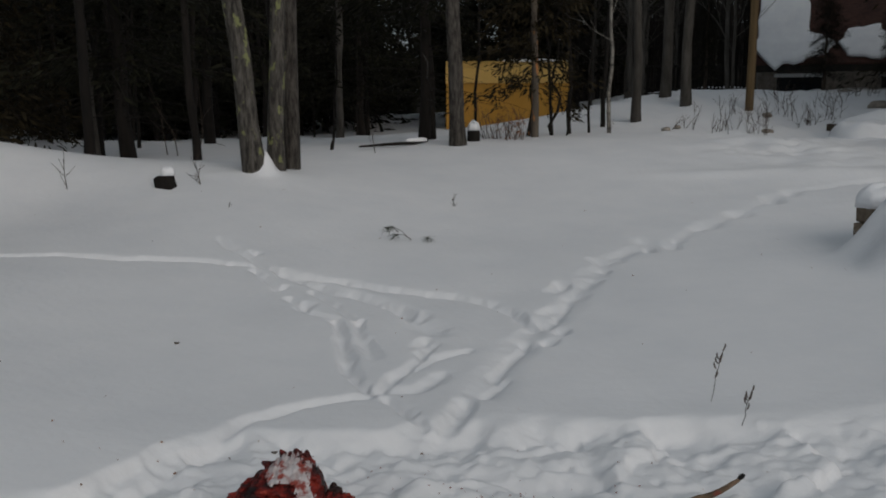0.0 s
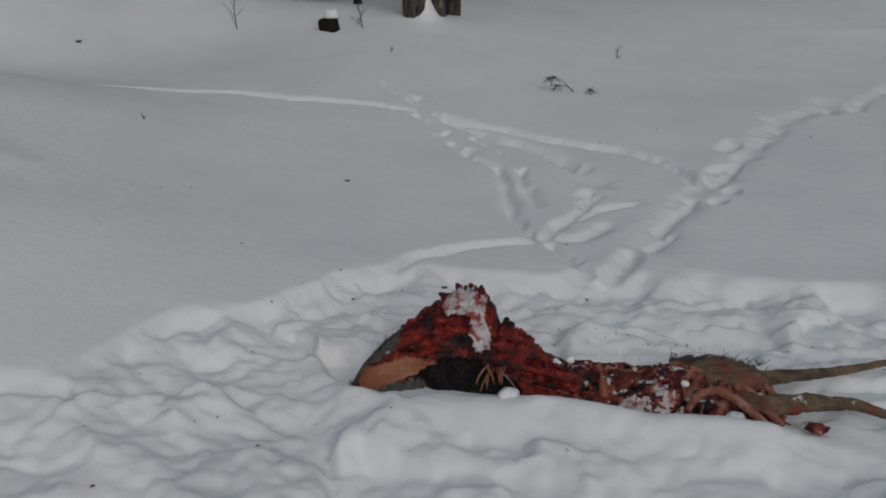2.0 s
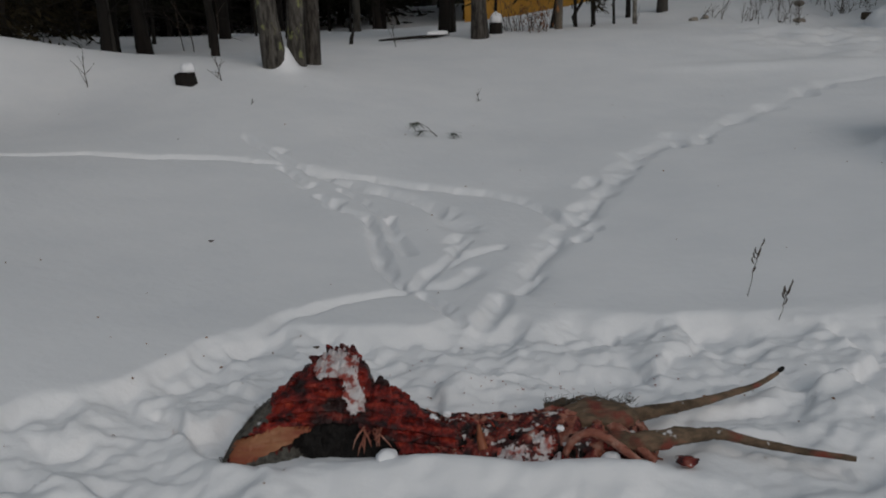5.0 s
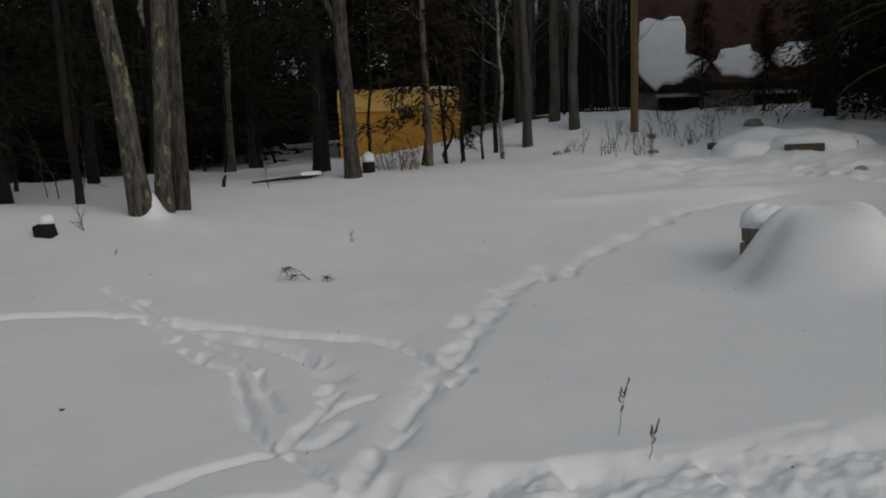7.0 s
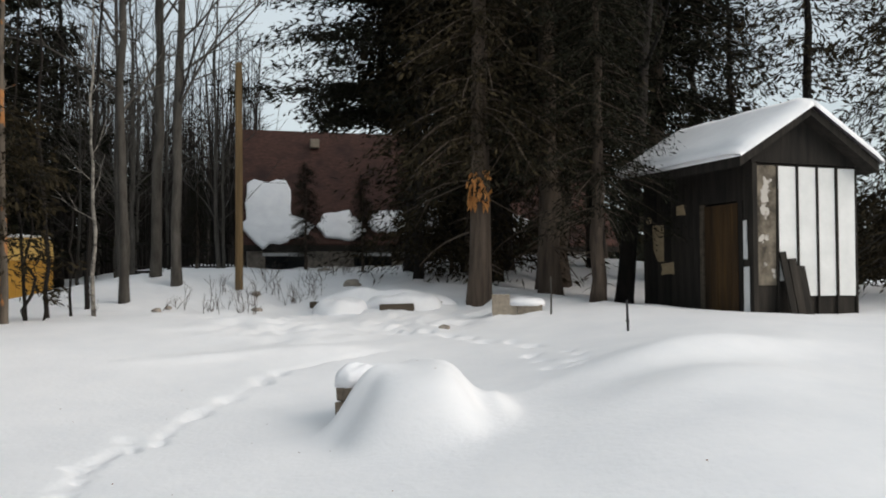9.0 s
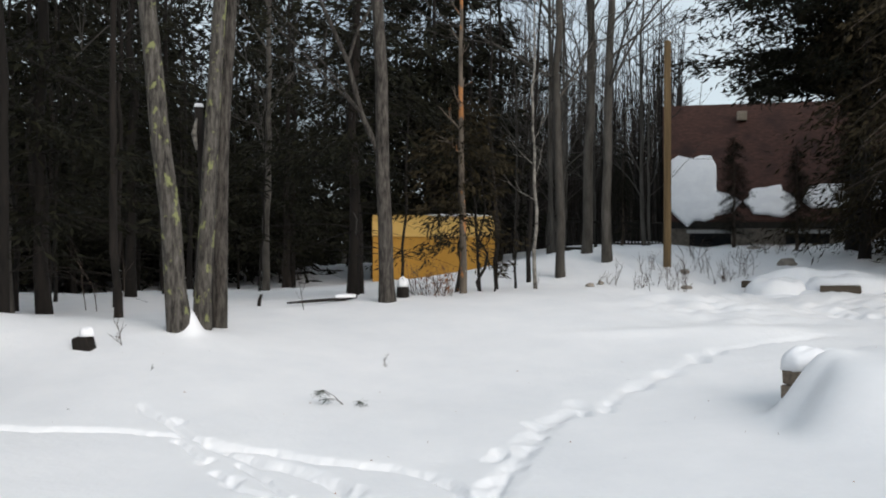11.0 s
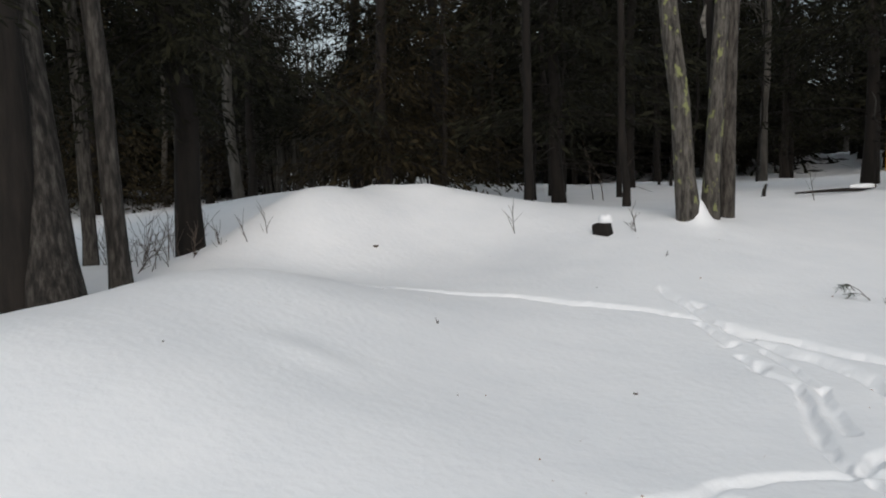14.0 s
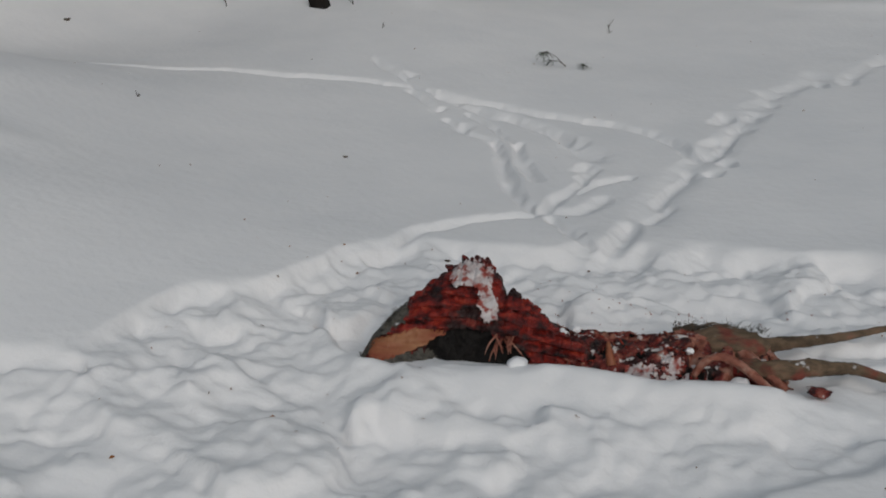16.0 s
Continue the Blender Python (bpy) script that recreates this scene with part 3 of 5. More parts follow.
# leafless trees behind the yellow shed and beside the house
for k in range(56):
    a, d = rnd.uniform(6.5, 19.5), rnd.uniform(25, 58)
    x, y = d * math.sin(radians(a)), d * math.cos(radians(a))
    if (-0.5 < x < 5 and 26 < y < 31.5) or (9 < x and 28 < y < 42):
        continue
    copy_at(rnd.choice(far_bare), x, y, rnd.uniform(0, 360), rnd.uniform(0.7, 1.1))
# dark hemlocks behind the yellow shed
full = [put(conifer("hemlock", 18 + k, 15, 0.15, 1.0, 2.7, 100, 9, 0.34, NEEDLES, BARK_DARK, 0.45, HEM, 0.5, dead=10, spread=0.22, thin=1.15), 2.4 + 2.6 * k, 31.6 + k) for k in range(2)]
for x, y, sc in [(0.3, 31.2, 1.0), (3.7, 34.0, 1.0), (2.6, 38, 1.1), (1.2, 36, 1.0)]:
    copy_at(rnd.choice(full), x, y, rnd.uniform(0, 360), sc)
# haze of far leafless saplings
def thicket(seed, count, a0, a1, d0, d1, h0, h1, mat, twigs, label):
    """Many thin leafless stems between two bearings, too fine to count."""
    rng = np.random.RandomState(seed)
    V, F = [], []
    for k in range(count):
        a, d = math.radians(rng.uniform(a0, a1)), rng.uniform(d0, d1)
        p = np.array([d * math.sin(a), d * math.cos(a), 0.4])
        hh = rng.uniform(h0, h1)
        lean = np.array([rng.normal(0, 0.05), rng.normal(0, 0.05), 1.0])
        tube(V, F, [p, p + lean * hh * 0.5, p + lean * hh], [0.05, 0.035, 0.012], 4, cap=False)
        for i in range(twigs):
            s = rng.uniform(0.25, 0.98)
            q = p + lean * hh * s
            e = np.array([rng.normal(), rng.normal(), rng.uniform(0.5, 1.6)])
            e = e / np.linalg.norm(e) * rng.uniform(0.5, 1.6)
            tube(V, F, [q, q + 0.5 * e + np.array([0, 0, -0.04]), q + e], [0.016, 0.012, 0.006], 3, cap=False)
    tagged(new("thicket", mesh_of("thicket", V, F, mat)), label, "thicket", kind="stuff")


thicket(66, 620, 4.5, 20.5, 36, 62, 5, 13, BARK_DARK, 22, "haze of far leafless saplings beyond the shed")
thicket(67, 240, -44, -31, 24, 42, 2.5, 6, BARK_GREY, 8, "grey-brown thicket of leafless stems between the cedars")
# evergreens to the east
for k, (x, y, sc) in enumerate([(11.12, 12.04, 0.6), (12.8, 15.5, 1.1), (14.5, 17, 1.1), (13.5, 19.5, 1.0), (16.5, 15.5, 1.1), (17.5, 19, 1.2), (15.5, 23, 1.1), (19, 13, 1.1),
                               (20.5, 16.5, 1.1), (17.6, 9.5, 1.1), (20, 24, 1.2), (23, 20, 1.2), (10.6, 17.6, 0.9), (22, 11, 1.2), (12.9, 17.6, 1.1), (14.2, 21, 1.1), (25, 14, 1.2), (18, 27, 1.1)]):
    copy_at(dense[k % 2] if k < 6 else cedar[k % 2], x, y, rnd.uniform(0, 360), sc)
pine = put(conifer("pine", 81, 17, 0.24, 3.8, 4.5, 330, 24, 0.22, NEEDLES, BARK_DARK, 0.3, "broad dark pine with layered boughs beside the house", 0.3, spread=0.2), 12.3, 20.6)
for x, y in ((14.4, 19.4), (16.6, 18.0)):
    copy_at(pine, x, y, rnd.uniform(0, 360), 0.95)
# young evergreens before the house and by the shed
for x, y, sc in [(10.3, 23.5, 0.24), (11.8, 22.8, 0.22), (12.9, 22.0, 0.26), (13.6, 20.8, 0.24), (14.6, 20, 0.24), (8.3, 27.5, 0.25)]:
    tagged(copy_at(dense[0], x, y, rnd.uniform(0, 360), sc), "young dark green evergreen standing in snow")
# far woods all round
rng = np.random.RandomState(77)
ang, dist = rng.uniform(-math.pi, math.pi, 14000), rng.uniform(66, 90, 14000)
top = 7 + 3.5 * fbm(ang * 9, ang * 0, 3, 3)
tips = [(np.array([d * math.sin(a), d * math.cos(a), rng.uniform() ** 1.3 * h]), np.array([0, 0, -0.5])) for a, d, h in zip(ang, dist, top)]
FV, FF = foliage(rng, tips, 3, 2.8, 0.8, 0.2)
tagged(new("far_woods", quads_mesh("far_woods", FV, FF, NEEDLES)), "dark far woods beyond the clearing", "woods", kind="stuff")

# trees at the edge of the clearing
put(bare_tree("maple_trunk", 51, 14, 0.13, BARK_LICHEN, "grey maple trunk with yellow-green lichen leaning over snow", (-0.11, 0.0), low=5, limbs=10, bend=0.05), -2.26, 10.35)
put(bare_tree("maple_trunk", 52, 14, 0.105, BARK_LICHEN, "grey maple trunk with lichen rising from a snow mound", (0.05, 0.0), low=4, limbs=10, bend=0.04), -2.09, 10.72)
put(bare_tree("maple_trunk", 53, 14, 0.105, BARK, "grey furrowed maple trunk beside its twin", (0.02, 0.03), low=5, limbs=10, bend=0.03), -1.95, 11.2)
forked = put(bare_tree("tree", 54, 13, 0.125, BARK, "straight grey tree with a forked limb at the clearing's edge", (-0.03, 0), low=4.5, limbs=10, bend=0.03), 0.25, 13.7)
V, F = [], []
grow(V, F, np.random.RandomState(3), (-0.1, 0, 2.3), (-0.45, -0.1, 1.0), 3.2, 0.05, 2, 6, 0.0)
part("limb", mesh_of("limb", V, F, BARK), forked)
V, F = [], []
tube(V, F, [(0.05, 0, 1.25), (-0.4, -0.1, 1.35), (-0.9, -0.2, 1.55), (-1.4, -0.25, 1.62), (-1.9, -0.3, 1.66)], [0.02, 0.018, 0.015, 0.01, 0.006], 6)
part("limb", mesh_of("limb", V, F, BARK_GREY), hemlock[2], "bare dead limb without bark")
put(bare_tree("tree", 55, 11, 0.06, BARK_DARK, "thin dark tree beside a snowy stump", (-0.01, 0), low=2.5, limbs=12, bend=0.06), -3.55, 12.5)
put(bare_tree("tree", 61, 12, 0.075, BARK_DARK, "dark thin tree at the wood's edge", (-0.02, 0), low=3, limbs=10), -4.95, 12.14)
put(bare_tree("tree", 62, 12, 0.07, BARK_GREY, "grey thin tree at the wood's edge", (-0.02, 0), low=3, limbs=10), -5.97, 14.87)
put(bare_tree("dead_cedar", 56, 7.5, 0.065, BARK_PEELED, "dead cedar with orange patches of peeled bark", (-0.015, 0), low=1.8, limbs=14, depth=1, reach=0.5, bend=0.02, top=0.15), 1.57, 14.58)
for k, (x, y, r, hh) in enumerate([(1.96, 15.44, 0.03, 5), (2.34, 15.89, 0.04, 7), (3.05, 15.76, 0.04, 6), (2.75, 16.1, 0.025, 4), (2.2, 15.0, 0.02, 3), (3.2, 17.2, 0.05, 8)]):
    put(bare_tree("young_tree", 63 + k, hh, r, BARK_PALE if k == 2 else BARK_DARK, "thin young leafless tree in snow", (0.01 * (k - 2), 0), low=1.2, limbs=9, depth=1, reach=0.8, bend=0.05, top=0.2), x, y)
put(conifer("young_cedar", 71, 3.4, 0.035, 0.8, 1.15, 42, 18, 0.14, FRONDS, BARK_DARK, 0.7, "young green cedar with sparse hanging boughs", 0.35, spread=0.10), 1.55, 14.95)
put(conifer("young_cedar", 72, 3.0, 0.03, 0.5, 0.7, 20, 13, 0.13, FRONDS, BARK_DARK, 0.7, "young green cedar before the yellow shed", 0.35, spread=0.08), 2.0, 15.2)
big = put(bare_tree("old_tree", 57, 13, 0.24, BARK_OLD, "huge old trunk with furrowed bark leaning over snow", (-0.17, 0.05), low=4, limbs=10, bend=0.03), -6.47, 4.8)
put(bare_tree("old_tree", 73, 12, 0.2, BARK_DARK, "dark old trunk grown beside a leaning one", (-0.02, 0.02), low=4, limbs=8, bend=0.03), -6.7, 4.62)
put(bare_tree("tree", 58, 12, 0.10, BARK_OLD, "grey furrowed trunk behind a snow mound", (-0.03, 0), low=4, limbs=10, bend=0.03), -6.43, 5.48)
put(bare_tree("tree", 59, 12, 0.085, BARK, "thin grey trunk among bare shrubs", (0.0, 0), low=3, limbs=10, bend=0.04), -8.3, 6.8)
put(conifer("cedar", 60, 13, 0.17, 2.3, 2.3, 170, 26, 0.15, NEEDLES, BARK_DARK, 0.75, "dark cedar leaning at the edge of a snow mound", 0.45, lean=(-0.07, 0), spread=0.15), -7.75, 7.9)
put(conifer("cedar", 74, 13, 0.17, 2.0, 2.3, 170, 26, 0.15, NEEDLES, BARK_DARK, 0.75, "dark cedar behind the old trunks", 0.45, spread=0.15), -9.6, 7.2)
put(conifer("cedar", 75, 13, 0.2, 2.6, 2.4, 170, 26, 0.15, NEEDLES, BARK_DARK, 0.75, "dark cedar standing behind bare shrubs", 0.45, spread=0.15), -8.6, 3.6)
put(bare_tree("tree", 91, 9, 0.2, BARK_DARK, "dark thick trunk leaning beside the old hut", (0.2, 0.06), low=4.5, limbs=6, bend=0.02), 13.05, 13.35)
# torn orange wood where a limb broke off the cedar
torn = [o for o in scene.objects if o.name.startswith("cedar") and abs(o.location.x - 9.6) < 0.01 and abs(o.location.y - 13.67) < 0.01][0]
V, F = [], []
rt = np.random.RandomState(8)
for k in range(44):
    a, z = rt.uniform(2.4, 4.8), rt.uniform(2.0, 2.65)
    p = np.array([0.2 * math.cos(a), 0.2 * math.sin(a), z])
    q = p + np.array([0.06 * math.cos(a), 0.06 * math.sin(a), rt.uniform(-0.4, 0.1)]) * rt.uniform(0.6, 1.3)
    tube(V, F, [p, (p + q) / 2 + rt.normal(0, 0.02, 3), q], [0.03, 0.035, 0.008], 5)
part("torn_wood", mesh_of("torn_wood", V, F, RAW_WOOD), torn, "splintered orange wood of a torn limb")

POLE_WOOD = material("pole_wood", [(0.3, (0.10, 0.065, 0.03)), (0.7, (0.24, 0.16, 0.08))], 10, 0.85, 0.8, stretch=(1, 1, 0.05))
pole = thing("utility_pole", 6.39, 18.04, gz(6.39, 18.04), "weathered brown wooden pole without wires", "pole")
V, F = [], []
tube(V, F, [(0, 0, -0.4), (0, 0, 1), (-0.01, 0, 3), (-0.02, 0, 4.86), (-0.02, 0, 4.88)], [0.085, 0.083, 0.078, 0.072, 0.062], 14)
part("shaft", mesh_of("shaft", V, F, POLE_WOOD), pole)

# ---- buildings ----
YELLOW = overlay(material("yellow_board", [(0.3, (0.50, 0.25, 0.035)), (0.7, (0.60, 0.31, 0.05))], 1.5, 0.6, 0.15, stretch=(1, 1, 0.2)), (0.40, 0.2, 0.03), 2.5, 0.55, 0.8)
YELLOW_ROOF = material("yellow_roof", [(0.3, (0.60, 0.36, 0.09)), (0.7, (0.70, 0.44, 0.13))], 1.5, 0.6, 0.15)
ROOF = overlay(material("roof_shingle", [(0.3, (0.035, 0.016, 0.012)), (0.7, (0.085, 0.038, 0.028))], 5, 0.85, 0.5, stretch=(1, 1, 3)), (0.03, 0.014, 0.012), 1.2, 0.5, 0.7)
DARK_BOARD = material("dark_board", [(0.3, (0.007, 0.006, 0.005)), (0.7, (0.030, 0.025, 0.020))], 7, 0.9, 0.6, stretch=(1, 1, 0.1), rnd=0.4)
DOOR_WOOD = material("door_wood", [(0.3, (0.018, 0.010, 0.004)), (0.7, (0.075, 0.040, 0.013))], 7, 0.8, 0.5, stretch=(1, 1, 0.08), rnd=0.25)
PLASTIC = material("white_sheet", [(0.3, (0.62, 0.63, 0.62)), (0.7, (0.76, 0.76, 0.75))], 2, 0.5, 0.3)
TORN_PAPER = overlay(material("torn_felt", [(0.35, (0.05, 0.042, 0.032)), (0.65, (0.2, 0.17, 0.13))], 4, 0.9, 0.5), (0.45, 0.42, 0.38), 3.5, 0.6, 0.64)
TAN_BOARD = material("tan_board", [(0.3, (0.3, 0.22, 0.13)), (0.7, (0.45, 0.35, 0.22))], 6, 0.8, 0.3)
STONE = material("stone", [(0.3, (0.16, 0.14, 0.12)), (0.7, (0.38, 0.33, 0.28))], 6, 0.85, 0.6)
GLASS = material("window_glass", [(0.3, (0.01, 0.012, 0.014)), (0.7, (0.02, 0.022, 0.025))], 3, 0.08, 0, spec=0.5)
CONCRETE = material("concrete", [(0.3, (0.20, 0.17, 0.135)), (0.7, (0.34, 0.29, 0.23))], 14, 0.9, 0.6, rnd=0.12)
TIMBER = material("old_timber", [(0.3, (0.035, 0.028, 0.02)), (0.7, (0.12, 0.095, 0.07))], 9, 0.9, 0.8, stretch=(0.1, 1, 1))
BLOCK = material("wall_block", [(0.3, (0.13, 0.10, 0.075)), (0.7, (0.24, 0.19, 0.14))], 22, 0.9, 0.8, rnd=0.15)
METAL = material("dark_metal", [(0.3, (0.02, 0.02, 0.022)), (0.7, (0.05, 0.05, 0.052))], 20, 0.5, 0.3, metallic=0.6)


def box_mesh(name, lo, hi, mat, bevel=0.01, jitter=0.0, seed=0):
    bm = bmesh.new()
    bmesh.ops.create_cube(bm, size=1)
    rg = random.Random(seed)
    for v in bm.verts:
        v.co = Vector([(lo[i] + hi[i]) / 2 + v.co[i] * (hi[i] - lo[i]) + rg.uniform(-jitter, jitter) for i in range(3)])
    if bevel:
        bmesh.ops.bevel(bm, geom=bm.edges[:], offset=bevel, segments=2, affect="EDGES", profile=0.6)
    return bm_mesh(name, bm, mat)


def prism(name, outline, y0, y1, mat):
    """An x-z outline drawn out from y0 to y1."""
    n = len(outline)
    V = [(x, y0, z) for x, z in outline] + [(x, y1, z) for x, z in outline]
    F = [tuple(range(n)), tuple(range(2 * n - 1, n - 1, -1))] + [(i, i + n, (i + 1) % n + n, (i + 1) % n) for i in range(n)]
    me = mesh_of(name, V, F, mat, False)
    bm = bmesh.new()
    bm.from_mesh(me)
    bmesh.ops.recalc_face_normals(bm, faces=bm.faces)
    bm.to_mesh(me)
    bm.free()
    return me


TURN = Matrix.Rotation(radians(90), 4, "Z") @ Matrix.Diagonal((1, -1, 1, 1))   # lays a gable outline along x


def snow_lump(name, rx, ry, h, seed, wob=0.18, rows=9, cols=22, base=0.0, flat=0.5):
    """A rounded cap of snow with an uneven outline and a flat underside."""
    V, F = [], []
    for i in range(rows + 1):
        f = i / rows
        for k in range(cols):
            a = 2 * math.pi * k / cols
            w = 1 + wob * noise.noise((math.cos(a) * 1.7 + seed * 3.1, math.sin(a) * 1.7, seed)) * 1.6
            r = math.sin(f * math.pi / 2) ** 0.75
            V.append((rx * w * r * math.cos(a), ry * w * r * math.sin(a), base + h * max(0, math.cos(f * math.pi / 2)) ** flat * (1 + 0.25 * noise.noise((math.cos(a) * r * 2, math.sin(a) * r * 2, seed)))))
    for i in range(rows):
        for k in range(cols):
            q, s = i * cols + k, i * cols + (k + 1) % cols
            F.append((q, q + cols, s + cols, s))
    F.append(tuple(range(cols))[::-1])
    F.append(tuple(rows * cols + k for k in range(cols))[::-1])
    return mesh_of(name, V, F, SNOW_CAP)


shed = thing("shed", 2.12, 27.7, 0.66, "yellow boarded shed with a paler gambrel roof", "shed", rz=-1)
for k in range(4):
    part("wall_panel", box_mesh("wall_panel", (-1.98 + 0.99 * k + 0.004, 0, -0.4 + 0.05 * k), (-0.99 + 0.99 * k - 0.004, 0.06, 1.42 + 0.05), YELLOW, 0.004), shed)
part("body", prism("body", [(-1.96, -0.4), (1.96, -0.4), (1.96, 1.46), (-1.96, 1.46)], 0.062, 2.5, YELLOW), shed)
part("roof", prism("roof", [(-0.06, 1.475), (0.28, 1.95), (1.28, 2.22), (2.28, 1.95), (2.62, 1.475)], -2.0, 2.0, YELLOW_ROOF), shed).matrix_basis = TURN
part("snow", snow_lump("snow", 1.1, 0.5, 0.10, 3), shed, "patch of snow on the roof").matrix_basis = pose(0.9, 1.5, 2.18)

house = thing("house", 10.35, 29.4, 1.9, "brown shingled house with snow patches on its roof", "house", rz=-19)
part("wall", prism("wall", [(0.3, -0.9), (14, -0.9), (14, 0.8), (0.3, 0.8)], 0.5, 8.0, STONE), house, "stone wall below the eave")
part("roof", prism("roof", [(0, 0.72), (4.25, 5.42), (8.5, 0.72), (8.5, 0.9), (4.25, 5.62), (0, 0.9)], 0, 14.4, ROOF), house).matrix_basis = TURN
part("fascia", box_mesh("fascia", (0.0, -0.05, 0.62), (14.4, 0.03, 0.84), DARK_BOARD, 0.01), house)
part("vent", box_mesh("vent", (2.75, 3.35, 4.85), (3.1, 3.7, 5.2), CONCRETE, 0.02), house, "small grey roof vent")
for k in range(3):
    w = part("window", box_mesh("window", (0.9 + 3.2 * k, 0.44, -0.3), (2.3 + 3.2 * k, 0.49, 0.45), GLASS, 0.005), house)
    part("sill", box_mesh("sill", (0.8 + 3.2 * k, 0.36, 0.46), (2.4 + 3.2 * k, 0.52, 0.58), PLASTIC, 0.01), w, "pale window head")
slope = Matrix.Rotation(math.atan2(4.72, 4.25), 4, "X")
for k, (u, v, rx, ry) in enumerate([(0.95, 1.6, 0.95, 1.75), (1.3, 0.6, 1.2, 0.7), (3.6, 0.85, 0.85, 0.75), (5.6, 1.0, 1.0, 0.6), (7.3, 1.3, 0.9, 1.1), (9.6, 0.9, 1.4, 0.8)]):
    part("snow_patch", snow_lump("snow_patch", rx, ry, 0.14, 11 + k, 0.3, flat=0.25), house, "patch of old snow on the shingles").matrix_basis = Matrix.Translation((u, 0.0, 0.92)) @ slope @ Matrix.Translation((0, v, 0))

deck = thing("deck_railing", 6.6, 28.2, gz(8.5, 28.8) - 0.1, "dark brown wooden deck railing beside the house", "railing", rz=16)
part("floor_beam", box_mesh("floor_beam", (-0.1, 0, 0.0), (4.2, 1.2, 0.18), DARK_BOARD), deck)
part("top_rail", box_mesh("top_rail", (-0.1, 0, 1.0), (4.2, 0.09, 1.07), DARK_BOARD), deck)
part("bottom_rail", box_mesh("bottom_rail", (-0.1, 0.02, 0.28), (4.2, 0.07, 0.34), DARK_BOARD), deck)
baluster = box_mesh("baluster", (-0.02, 0.02, 0.34), (0.02, 0.07, 1.0), DARK_BOARD, 0)
for k in range(30):
    part("baluster", baluster, deck).location = (0.06 + 0.14 * k, 0, 0)
V, F = [], []
tube(V, F, [(0, 0.05, 1.05), (-0.9, -0.3, 0.2)], [0.05, 0.05], 6)
part("stair_rail", mesh_of("stair_rail", V, F, DARK_BOARD, False), deck)

# the old hut: its long wall runs along local y, its gable along local x
hut = thing("hut", 12.15, 9.4, 0.93, "weathered dark board hut with deep snow on its gable roof", "hut", rz=-13)
hut.scale = (1, 1, 0.98)
board = [box_mesh("board", (-0.02, 0, -0.1), (0.02, 0.228, 2.80), DARK_BOARD, 0.004, 0.004, k) for k in range(3)]
for k in range(14):
    if 1 <= k <= 5:
        continue
    part("board", board[k % 3], hut).location = (0, 0.232 * k, 0)
part("lintel", box_mesh("lintel", (-0.02, 0.232, 2.0), (0.02, 1.39, 2.80), DARK_BOARD, 0.005), hut)
door = part("door", box_mesh("door", (-0.01, 0.36, 0.02), (0.015, 1.28, 1.98), DARK_BOARD, 0.004), hut, "brown plank door")
for k in range(5):
    part("plank", box_mesh("plank", (-0.035, 0.37 + 0.18 * k, 0.03), (-0.012, 0.54 + 0.18 * k, 1.96), DOOR_WOOD, 0.004, 0.002, k), door)
part("door_post", box_mesh("door_post", (-0.05, 1.29, 0), (0.03, 1.39, 2.0), TIMBER, 0.008), hut, "grey timber door post")
part("door_post", box_mesh("door_post", (-0.05, 0.24, 0), (0.03, 0.34, 2.0), DARK_BOARD, 0.008), hut)
part("patch", box_mesh("patch", (-0.03, 0.14, 1.0), (-0.021, 0.25, 1.65), PLASTIC, 0.002, 0.01, 2), hut, "white sheet nailed beside the door")
part("patch", box_mesh("patch", (-0.03, 0.08, 0.1), (-0.021, 0.2, 0.85), PLASTIC, 0.002, 0.02, 3), hut, "white sheet low beside the door")
part("patch", box_mesh("patch", (-0.03, 2.55, 1.0), (-0.021, 2.9, 1.7), TAN_BOARD, 0.002, 0.03, 4), hut, "tan board patch on the dark wall")
part("patch", box_mesh("patch", (-0.03, 1.85, 1.85), (-0.021, 2.1, 2.05), TAN_BOARD, 0.002, 0.02, 5), hut, "small tan board patch")
part("patch", box_mesh("patch", (-0.03, 2.98, 1.75), (-0.021, 3.14, 1.88), TAN_BOARD, 0.002, 0.02, 6), hut, "small tan board patch")
part("patch", box_mesh("patch", (-0.03, 2.2, 0.75), (-0.021, 2.6, 0.95), TAN_BOARD, 0.002, 0.03, 7), hut, "tan board patch on the dark wall")
part("gable_wall", prism("gable_wall", [(0.03, -0.1), (2.14, -0.1), (2.14, 2.62), (0.03, 2.62)], 0.03, 0.08, DARK_BOARD), hut)
part("gable", prism("gable", [(-0.05, 2.63), (2.19, 2.63), (2.19, 2.66), (0.95, 3.42), (-0.05, 2.80)], -0.02, 0.05, DARK_BOARD), hut)
part("back_wall", prism("back_wall", [(0.03, -0.1), (2.14, -0.1), (2.14, 2.62), (0.03, 2.62)], 3.16, 3.24, DARK_BOARD), hut)
part("side_wall", box_mesh("side_wall", (2.15, 0, -0.1), (2.19, 3.24, 2.62), DARK_BOARD, 0), hut)
part("wall_cladding", box_mesh("wall_cladding", (0.06, -0.01, 0.55), (0.45, 0.025, 2.58), TORN_PAPER, 0.004, 0.012, 8), hut, "torn grey building paper on the gable wall")
for k in range(4):
    part("panel", box_mesh("panel", (0.49 + 0.42 * k, -0.005, 0.35 if k else 0.62), (0.87 + 0.42 * k, 0.025, 2.58), PLASTIC, 0.004, 0.006, 9 + k), hut, "white sheet panel")
    part("batten", box_mesh("batten", (0.45 + 0.42 * k, -0.03, -0.05), (0.49 + 0.42 * k, 0.028, 2.6), DARK_BOARD, 0.004), hut)
